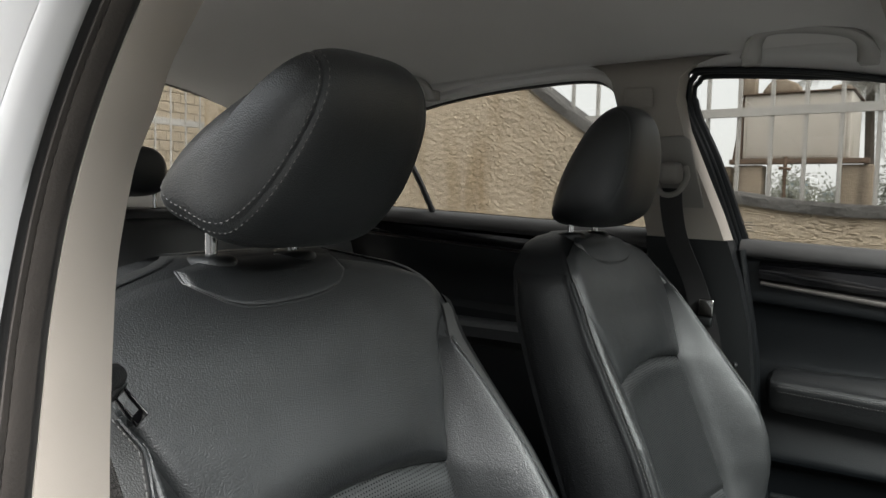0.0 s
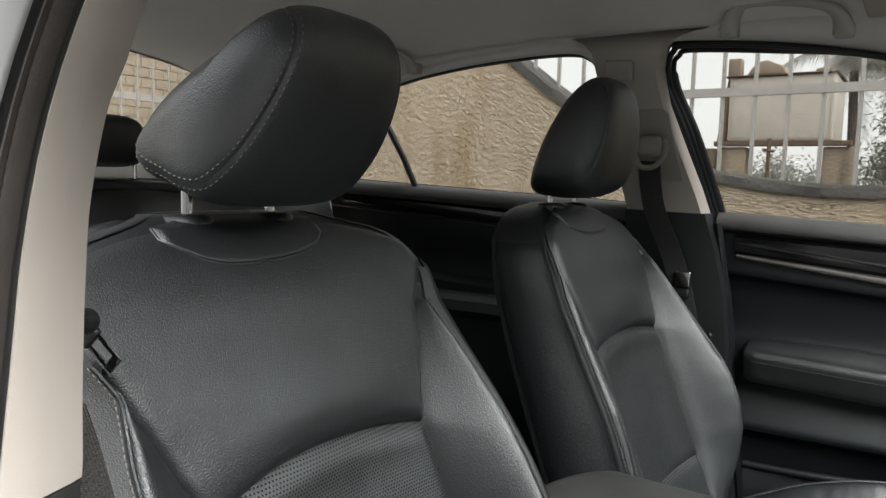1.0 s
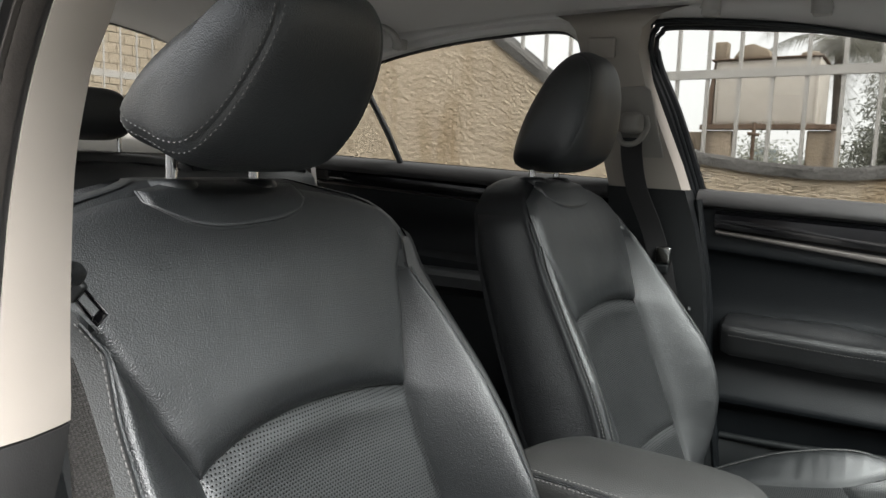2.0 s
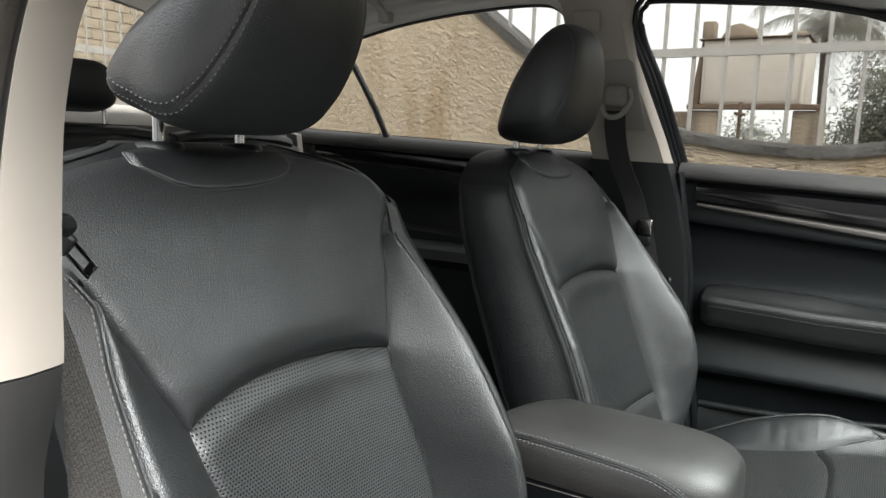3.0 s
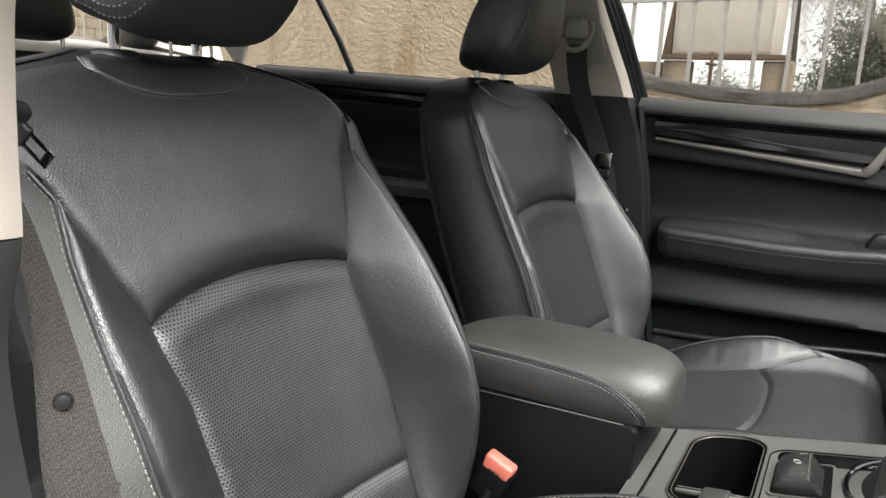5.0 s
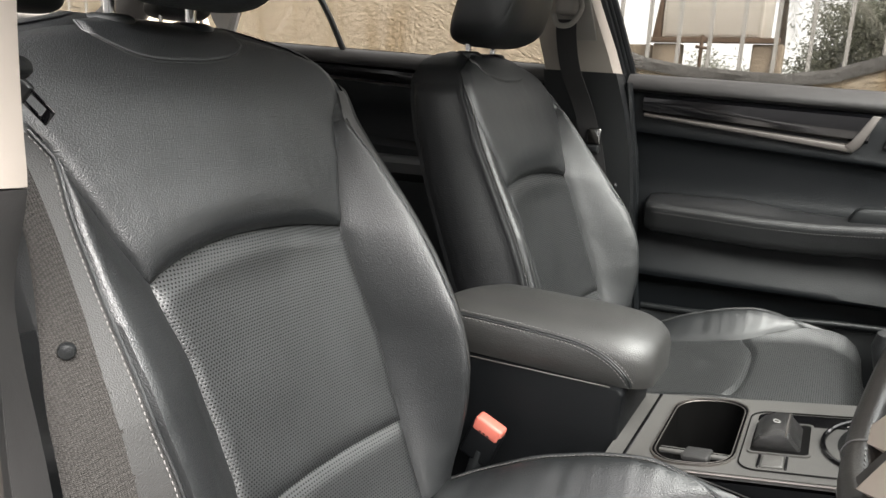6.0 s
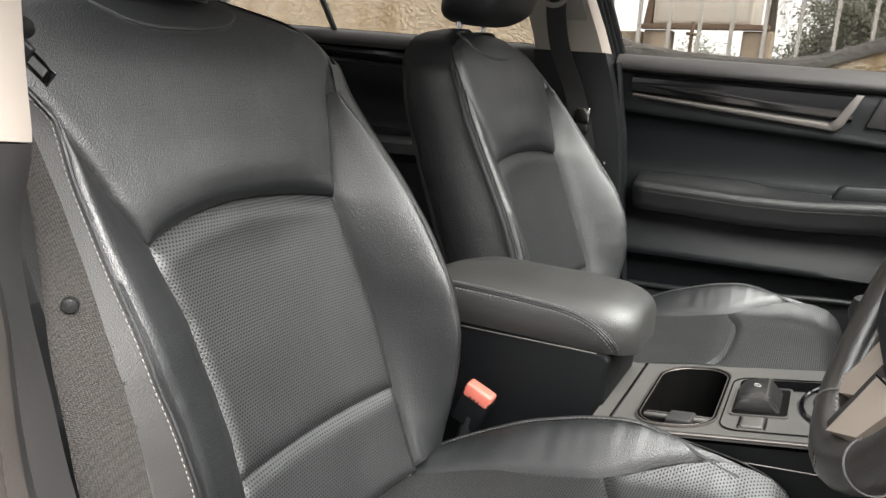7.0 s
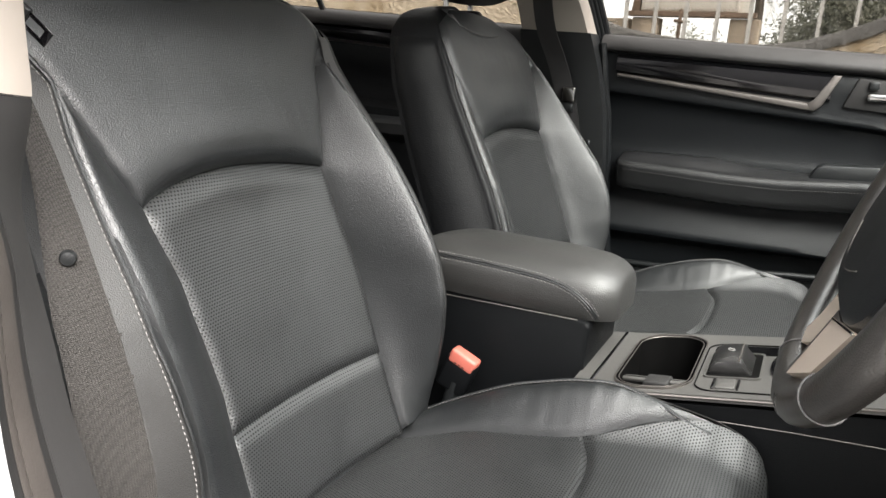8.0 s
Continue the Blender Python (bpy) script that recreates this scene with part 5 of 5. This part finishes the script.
part("blank_button", moved(rbox((-0.012, -0.015, -0.003), (0.012, 0.015, 0.0035), 0.002), pose(0.593, -0.117, 0.5775, 0, -11.3, 0)), console_grey, co)
for x in (0.5785, 0.6075):
    part("button_gap", moved(rbox((-0.0015, -0.016, -0.002), (0.0015, 0.016, 0.0024), 0.0005, 1), pose(x, -0.117, 0.5775 + (x - 0.593) * 0.2, 0, -11.3, 0)), gloss, co)
part("selector_ring", sweep([con(0.692 + 0.050 * math.cos(a), -0.050 + 0.072 * math.sin(a), 0.006) for a in [i * 2 * math.pi / 40 for i in range(40)]], 0.0032, 8, join=True), gloss, co, "gloss black selector surround")
part("selector_gaiter", loft([[con(0.70 + r * 0.043 * math.cos(a), -0.05 + r * 0.068 * math.sin(a), h) for a in [i * 2 * math.pi / 32 for i in range(32)]] for r, h in ((1, 0.003), (0.8, 0.015), (0.5, 0.05), (0.3, 0.08))]), leather, co)
part("selector_knob", sweep([con(0.70, -0.05, 0.075), con(0.70, -0.05, 0.10), con(0.697, -0.05, 0.13), con(0.695, -0.05, 0.145), con(0.695, -0.05, 0.15)], [0.014, 0.022, 0.026, 0.02, 0.006], 16), leather, co, "black leather selector knob")
part("side_joint", sweep([(0.45, -0.1505, 0.522), (0.60, -0.1505, 0.543), (0.675, -0.1505, 0.552), (0.85, -0.1505, 0.569)], 0.0007, 5), satin, co)
part("side_panel", prism([(0.41, 0.26), (0.41, 0.526), (0.86, 0.616), (0.86, 0.26)], 1, -0.150, -0.0985, 0.003), console_black, co)

# ---- steering wheel ----
wh = thing("steering_wheel", "black leather steering wheel with silver spokes", "steering wheel", base=(0.80, -0.41, 0.85))
WC, WA = Vector((0.722, -0.415, 0.890)), radians(21)
WU, WV = Vector((0, 1, 0)), Vector((math.sin(WA), 0, math.cos(WA)))
WN = WU.cross(WV) * -1
if WN.x > 0:
    WN = -WN


def wheel(u, v, w=0.0):
    return WC + WU * u + WV * v + WN * w


rim = [(0.184 * math.cos(a), 0.182 * math.sin(a)) for a in [2 * math.pi * i / 72 for i in range(72)]]
ri = part("rim", sweep([wheel(*p) for p in rim], [0.0165 + 0.002 * abs(math.cos(2 * math.pi * i / 72)) ** 6 for i in range(72)], 14, 0.9, up=WN, join=True), wheel_leather, wh, "worn black leather wheel rim")
part("rim_stitching", stitches([wheel(p[0] * 0.915, p[1] * 0.915, 0.006) for p in rim[:60]], [WN] * 60, 0.004, 0.003), thread, ri, smooth=False, kind="stuff")


def plate(poly, w0, w1):
    return loft([[wheel(u, v, w0) for u, v in poly], [wheel(u, v, w1) for u, v in poly]])


part("hub", loft([[wheel(r * 0.148 * math.copysign(abs(math.cos(a)) ** 0.55, math.cos(a)), -0.012 + r * 0.094 * math.copysign(abs(math.sin(a)) ** 0.7, math.sin(a)), h) for a in [2 * math.pi * i / 40 for i in range(40)]] for r, h in ((1.0, -0.025), (1.0, 0.005), (0.97, 0.010), (0.85, 0.0115), (0.3, 0.012))]), plastic_soft, wh, "black airbag hub")
part("emblem", loft([[wheel(r * 0.024 * math.cos(a), r * 0.014 * math.sin(a), h) for a in [2 * math.pi * i / 24 for i in range(24)]] for r, h in ((1.0, 0.011), (1.0, 0.014), (0.85, 0.015))]), chrome, wh, "oval chrome emblem")
for s in (-1, 1):
    part("spoke", plate([(s * 0.06, 0.028), (s * 0.172, 0.040), (s * 0.174, -0.012), (s * 0.06, -0.030)], -0.012, 0.010), satin, wh, "satin silver spoke")
    part("button_pad", plate([(s * 0.075, 0.024), (s * 0.135, 0.032), (s * 0.137, -0.008), (s * 0.075, -0.022)], 0.008, 0.0135), plastic, wh)
    for k in range(3):
        part("button", plate([(s * (0.085 + 0.018 * k), 0.015), (s * (0.098 + 0.018 * k), 0.017), (s * (0.098 + 0.018 * k), -0.004), (s * (0.085 + 0.018 * k), -0.006)], 0.0135, 0.0155), gloss, wh)
part("lower_spoke", plate([(0.030, -0.100), (-0.040, -0.104), (-0.024, -0.135), (0.060, -0.170), (0.072, -0.166), (0.044, -0.133)], -0.014, 0.006), champagne, wh, "satin champagne lower spoke")
# separate dark plate draws the shaded side of the spoke
part("spoke_side", plate([(-0.036, -0.104), (-0.066, -0.103), (-0.047, -0.158), (-0.006, -0.174), (-0.024, -0.135)], -0.012, 0.010), spoke_shade, wh, "side of the spoke, its shade put into a dark colour")
part("spoke_face", plate([(-0.063, -0.104), (-0.144, -0.086), (-0.112, -0.130), (-0.040, -0.164)], -0.012, 0.014), champagne, wh, "satin champagne spoke face")
part("spoke_bright_edge", sweep([wheel(-0.063, -0.1045, 0.0140), wheel(-0.143, -0.0866, 0.0140)], 0.0011, 6), chrome, wh)
part("hub_seam", sweep(spline([wheel(0.116, -0.060, 0.0118), wheel(0.095, -0.080, 0.0112), wheel(0.058, -0.091, 0.0108), wheel(0.022, -0.087, 0.0114), (wheel(-0.013, -0.078, 0.0118))], 24), 0.0007, 6), satin, wh)
part("pad_ring", sweep([wheel(0.106 + 0.036 * math.cos(a), 0.006 + 0.026 * math.sin(a), 0.0135) for a in [i * 2 * math.pi / 32 for i in range(32)]], 0.0012, 6, up=tuple(WN), join=True), satin, wh, "thin silver ring round the buttons")
for deg in (-131, -75, -150 + 180):
    c = radians(deg)
    mid, out = wheel(0.184 * math.cos(c), 0.182 * math.sin(c)), (WU * math.cos(c) + WV * math.sin(c))
    part("rim_seam", sweep([mid + out * 0.0172 * math.cos(k) + WN * 0.0157 * math.sin(k) for k in [i * 2 * math.pi / 24 for i in range(24)]], 0.0007, 6, up=tuple(WU * -math.sin(c) + WV * math.cos(c)), join=True), thread_dark, ri)
part("column", sweep([wheel(0, -0.01, -0.02), wheel(0, -0.015, -0.10), wheel(0, -0.02, -0.3)], [0.05, 0.06, 0.06], 16), plastic, wh)

# ---- rear bench ----
rb = thing("rear_bench", "black leather rear bench with three headrests", "car seat", base=(-0.7, MID, 0.24))


def bench(a, b):
    u = (a * 2 - 1)
    zz = tab(b, [(0, 0.45), (0.7, 0.985), (0.82, 1.04), (0.9, 1.055), (1.0, 1.04)])
    xx = tab(b, [(0, -0.70), (0.7, -0.86), (0.82, -0.885), (0.9, -0.92), (1.0, -0.97)])
    return Vector((xx + 0.02 * math.cos(u * 9), MID + 0.64 * u, zz - 0.012 * u * u))


part("backrest", sheet(bench, 40, 30, 0.02), leather, rb)
for k, c in enumerate((-0.42, 0.0, 0.42)):
    part("back_roll", sweep(spline([(-0.93, MID + c - 0.19, 1.04), (-0.925, MID + c - 0.1, 1.052), (-0.925, MID + c + 0.1, 1.052), (-0.93, MID + c + 0.19, 1.04)], 14), 0.028, 10, 0.7), leather, rb)
    low = 1.098 if k == 1 else 1.118
    place = Matrix.Translation((-0.985, MID + c, low - 0.004)) @ Matrix.Diagonal((0.62, 0.80, 0.52, 1.0))
    n = len(HEAD_RING)
    part("headrest", loft([[place @ Vector(head_point(v, q, n)) for q in range(n)] for v in [math.sin(i / 12 * 1.57) * 0.9995 for i in range(-12, 13)]]), leather, rb, "black leather rear headrest")
    for s in (-1, 1):
        y = MID + c + s * 0.066
        part("headrest_post", sweep([(-0.945, y, 1.0), (-0.950, y, low + 0.02)], 0.005, 10, up=(1, 0, 0)), chrome, rb)
        part("headrest_collar", sweep([(-0.945, y, 1.060), (-0.945, y, 1.068), (-0.945, y, 1.074)], [0.018, 0.018, 0.012], 16, up=(1, 0, 0)), plastic, rb)
part("cushion", rbox((-0.72, MID - 0.64, 0.30), (-0.25, MID + 0.64, 0.50), 0.05, 5), leather, rb)


# ---- outside ----
def ground_fn(a, b):
    return Vector((-900 + 1800 * a, -900 + 1800 * b, -0.004))


solo("ground", sheet(ground_fn, 6, 6), asphalt, "grey concrete yard around the car", "ground", kind="structure")

# boundary wall with a scalloped coping
COPE = [(-5.4, 2.9), (-3.0, 2.75), (-2.4, 2.38), (-1.789, 1.911), (-1.574, 1.745), (-1.37, 1.60), (-1.1, 1.43), (-0.8, 1.29), (-0.517, 1.190), (-0.188, 1.140), (0.085, 1.118), (0.30, 1.118), (0.50, 1.142), (0.79, 1.243), (1.1, 1.42), (1.5, 1.70), (2.0, 2.1), (2.6, 2.5), (6.0, 2.6)]
WY = 3.40


def wall_fn(a, b):
    x = -5.4 + 11.4 * a
    return Vector((x, WY + 0.004 * noise.noise(Vector((x * 3, b * 8, 0))), -0.05 + (tab(x, COPE) - 0.07 + 0.05) * b))


wall = thing("boundary_wall", "cream rough-cast boundary wall with stained concrete coping", "wall", base=(0, WY, 0), kind="structure")

bm = sheet(lambda a, b: wall_fn(a, b) + Vector((0, 0.0095 * noise.fractal(Vector(((-5.4 + 11.4 * a) * 60, b * 150, 2.0)), 0.6, 2.0, 4), 0)), 700, 170)
part("rough_cast_face", bm, stucco, wall)
part("wall_core", sheet(lambda a, b: wall_fn(a, b) + Vector((0, 0.03, 0)), 120, 4, 0.14), stucco, wall)
cxs = [-5.4 + 0.05 * i for i in range(229)]
rings = []
for x in cxs:
    z = tab(x, COPE)
    w = [0.006 * noise.noise(Vector((x * 7, k * 3.3, 1))) for k in range(6)]
    dz = (tab(x + 0.05, COPE) - tab(x - 0.05, COPE)) / 0.1
    drop = 0.068 * math.sqrt(1 + dz * dz)
    rings.append([Vector((x, WY - 0.022 + w[0], z - drop)), Vector((x, WY - 0.028 + w[1], z - 0.02)), Vector((x, WY - 0.016 + w[2], z + w[2])), Vector((x, WY + 0.20, z + w[3])), Vector((x, WY + 0.215, z - 0.02)), Vector((x, WY + 0.21, z - drop))])
part("coping", loft(rings), coping_m, wall, "weathered grey concrete coping")

fence = thing("fence", "white painted steel bar fence on top of the wall", "fence", base=(0, WY + 0.08, 1.1))
for i in range(26):
    x = -1.90 + 0.1755 * i
    z = tab(x, COPE)
    if z < 2.5:
        part("bar", rbox((x - 0.011, WY + 0.07, z - 0.03), (x + 0.011, WY + 0.092, 2.75), 0.002, 1), fence_m, fence)
part("rail", sheet(lambda a, b: Vector((-2.0 + 4.8 * a, WY + 0.062, 1.614 + 0.050 * b)), 8, 1, 0.03), fence_m, fence, smooth=False)
part("rail", sheet(lambda a, b: Vector((-2.6 + 6 * a, WY + 0.062, 2.60 + 0.052 * b)), 8, 1, 0.03), fence_m, fence, smooth=False)

# riveted tank on a stand
tk = thing("water_tank", "riveted beige steel water tank on a rusty stand", "tank", base=(-1.1, 9.0, 0))
part("tank_body", rbox((-1.70, 9.0, 1.70), (-0.47, 10.2, 2.52), 0.015), tank_m, tk)
part("tank_lid", rbox((-1.76, 8.96, 2.52), (-0.44, 10.25, 2.54), 0.008), rust, tk, "rusty tank lid")
part("rivets", merged(*[rbox((x - 0.008, 8.99, z - 0.008), (x + 0.008, 9.0, z + 0.008), 0.005, 1) for x, z in [(-1.66, 1.74 + 0.045 * k) for k in range(17)] + [(-0.51, 1.74 + 0.045 * k) for k in range(17)] + [(-1.62 + 0.045 * k, 1.73) for k in range(25)]]), rust, tk, "small rusty rivets", kind="stuff")
part("beam", rbox((-1.85, 8.95, 1.63), (-0.25, 9.1, 1.695), 0.008), rust, tk, "rusty steel beam")
part("valve", sweep([(-1.17, 8.97, 1.72), (-1.17, 8.96, 1.5), (-1.17, 8.96, 1.2)], 0.025, 8), rust, tk)
part("valve_wheel", sweep([(-1.24, 8.95, 1.58), (-1.10, 8.95, 1.56)], 0.02, 8), rust, tk)
part("stand_leg", rbox((-1.80, 9.0, 0), (-1.45, 9.3, 1.62), 0.02), concrete, tk, "stained concrete pier")
part("stand_leg", rbox((-0.56, 9.0, 0), (-0.20, 9.3, 1.62), 0.02), concrete, tk, "stained concrete pier")
part("stand_leg", rbox((-2.30, 9.3, 0), (-1.90, 9.6, 1.62), 0.02), concrete, tk, "stained concrete pier")
part("top_stone", prism([(-1.52, 2.56), (-1.47, 2.64), (-1.40, 2.72), (-1.28, 2.74), (-1.20, 2.70), (-1.1, 2.66), (-1.06, 2.56)], 1, 9.1, 9.4, 0.02), concrete, tk)
part("corner_brace", prism([(-1.83, 1.70), (-1.712, 1.70), (-1.706, 2.50), (-1.73, 2.50)], 1, 9.02, 9.16, 0.008), rust, tk, "leaning rusty steel brace")
part("top_stone", prism([(-0.72, 2.545), (-0.70, 2.585), (-0.62, 2.60), (-0.52, 2.59), (-0.47, 2.545)], 1, 9.05, 9.3, 0.012), concrete, tk)
part("post_top", rbox((-1.78, 9.2, 2.56), (-1.62, 9.4, 2.80), 0.015), concrete, tk)


# trees
def tree(at, height, spread, seed, label, leaf=0.16, count=2600):
    rnd = random.Random(seed)
    x, y, z = at
    t = thing("tree", label, "tree", base=at, group="trees beyond the wall")
    limbs = [sweep([(x, y, z), (x + 0.1, y, z + height * 0.4), (x - 0.05, y + 0.1, z + height * 0.85)], [0.16, 0.11, 0.03], 8)]
    tips = []
    for k in range(44):
        h = height * rnd.uniform(0.32, 0.9)
        a = rnd.uniform(0, 6.28)
        r = spread * rnd.uniform(0.45, 1.0) * (1.15 - h / height * 0.6)
        tip = Vector((x + r * math.cos(a), y + r * math.sin(a), z + h + rnd.uniform(0.0, 0.5)))
        limbs.append(sweep([(x, y, z + h * 0.85), (x + r * 0.5 * math.cos(a), y + r * 0.5 * math.sin(a), z + h), tip], [0.05, 0.03, 0.008], 6))
        tips.append(tip)
    part("trunk", merged(*limbs), bark, t)
    vs, fs = [], []
    for k in range(count):
        c = rnd.choice(tips) + Vector((rnd.gauss(0, 0.26), rnd.gauss(0, 0.26), rnd.gauss(-0.05, 0.2)))
        d = Vector((rnd.gauss(0, 1), rnd.gauss(0, 1), rnd.gauss(-0.3, 0.7))).normalized()
        s = d.cross(Vector((rnd.gauss(0, 1), rnd.gauss(0, 1), 1))).normalized()
        L = leaf * rnd.uniform(0.6, 1.3)
        i = len(vs)
        vs += [c, c + d * L * 0.5 + s * L * 0.16, c + d * L, c + d * L * 0.5 - s * L * 0.16]
        fs.append((i, i + 1, i + 2, i + 3))
    bm = bmesh.new()
    bv = [bm.verts.new(v) for v in vs]
    for f in fs:
        bm.faces.new([bv[i] for i in f])
    part("crown", bm, leaf_m, t, "grey-green leafy crown", smooth=False, kind="stuff")


def palm(at, height, seed, label):
    rnd = random.Random(seed)
    x, y, z = at
    t = thing("palm_tree", label, "palm tree", base=at, group="trees beyond the wall")
    part("trunk", sweep([(x, y, z), (x + 0.06, y, z + height * 0.5), (x, y, z + height)], [0.085, 0.07, 0.06], 10), bark, t)
    for k in range(24):
        a, el, L = rnd.uniform(0, 6.28), rnd.uniform(-0.2, 1.1), rnd.uniform(1.2, 1.7)
        bm = bmesh.new()
        rib = []
        for i in range(13):
            f = i / 12
            r = L * f * math.cos(el * (1 - 0.4 * f))
            h = L * (math.sin(el) * f - 0.75 * f * f)
            rib.append(Vector((x + r * math.cos(a), y + r * math.sin(a), z + height + h)))
        side = Vector((-math.sin(a), math.cos(a), 0))
        for i in range(1, 13):
            for q in range(4):
                c = rib[i - 1].lerp(rib[i], q / 4)
                d = (rib[i] - rib[i - 1]).normalized()
                for s in (-1, 1):
                    tip = c + side * s * 0.34 * (1 - 0.5 * i / 12) + d * 0.14 + Vector((0, 0, -0.14 - rnd.uniform(0, 0.12)))
                    v = [bm.verts.new(p) for p in (c - d * 0.009, c + d * 0.011, tip)]
                    bm.faces.new(v)
        part("frond", bm, palm_m, t, smooth=False)
    return t


palm((-0.50, 11.5, 0.0), 3.05, 4, "tall palm tree with drooping grey-green fronds")
palm((0.45, 13.0, 0.0), 4.2, 9, "tall palm tree with drooping grey-green fronds")
tree((0.9, 12.5, -0.8), 3.3, 1.3, 2, "leafy grey-green tree behind the fence", 0.085, 42000)
tree((-0.95, 14.0, -1.4), 2.6, 0.9, 3, "low dark bush beyond the tank", 0.10, 14000)
tree((-2.0, 15.0, -1.4), 2.8, 0.9, 8, "low dark bush beyond the tank", 0.10, 14000)
tree((2.6, 12.8, -0.5), 4.0, 1.6, 6, "leafy grey-green tree behind the fence", 0.085, 42000)

# far town
fb = thing("office_building", "distant white office block with window bands", "building", base=(-22, 150, -14))
part("block", rbox((-26, 150, -14), (-20.6, 160, 6.6), 0.1), far_white, fb)
for k in range(10):
    part("window_band", rbox((-25.8, 149.9, -10 + 1.65 * k), (-20.9, 150.05, -9.1 + 1.65 * k), 0.02, 1), far_glass, fb, smooth=False)
fb2 = thing("office_building", "distant pale grey office block", "building", base=(-17, 170, -14))
part("block", rbox((-21, 170, -14), (-12, 180, 5.0), 0.1), far_white, fb2)
for k in range(8):
    part("window_band", rbox((-20.8, 169.9, -8 + 1.6 * k), (-12.2, 170.05, -7.2 + 1.6 * k), 0.02, 1), far_glass, fb2, smooth=False)

# tiled wall and bar fence behind the car
RX = -6.4
bw = thing("tiled_wall", "tan tiled wall behind the car", "wall", base=(RX, 3, 0), kind="structure")
part("wall_core", rbox((RX - 0.3, -3.0, -0.05), (RX, 8.0, 4.2), 0.01), grout, bw)
bf = thing("fence", "grey painted steel bar fence before the tiled wall", "fence", base=(RX + 0.4, 3, 0))
for k in range(22):
    y = 2.2 + 0.175 * k
    part("bar", rbox((RX + 0.40, y - 0.008, 0.0), (RX + 0.416, y + 0.008, 3.2), 0.002, 1), fence_m, bf)
for z in (0.4, 1.83, 3.1):
    part("rail", rbox((RX + 0.37, -1.0, z - 0.035), (RX + 0.40, 8.0, z + 0.035), 0.003, 1), fence_m, bf)

# unseen wall added on the open side to block sky light from there
hw = thing("unseen_wall", "unseen grey wall added across the yard to block sky light", "wall", base=(0, -7.0, 0), kind="structure")
part("plaster", rbox((-14, -7.3, -0.05), (7.99, -7.0, 5.4), 0.02), wall_plaster, hw)

# second unseen wall, added ahead to cut low light from the front
fw = thing("unseen_wall", "unseen grey wall added ahead of the car to block low light", "wall", base=(8.0, 0, 0), kind="structure")
part("plaster", rbox((8.0, -7.3, -0.05), (8.3, 9, 5.4), 0.02), wall_plaster, fw)

# ---- pieces: tiles of the wall behind the car ----
tile_mesh = None
rnd = random.Random(5)
made = 0
for row in range(16):
    for col in range(22):
        z0, y0 = 1.35 + row * 0.105, 2.5 + col * 0.175 + (0.0875 if row % 2 else 0)
        if y0 > 5.4 or made >= 296:
            continue
        if tile_mesh is None:
            b = rbox((0, 0, 0), (0.012, 0.168, 0.098), 0.004, 1)
            tile_mesh = bpy.data.meshes.new("wall_tile")
            b.to_mesh(tile_mesh)
            b.free()
            tile_mesh.materials.append(tile_m)
        ob = new("wall_tile", tile_mesh)
        ob.parent = bw
        ob.location = (rnd.uniform(-0.002, 0.003), y0 - 3, z0)
        made += 1
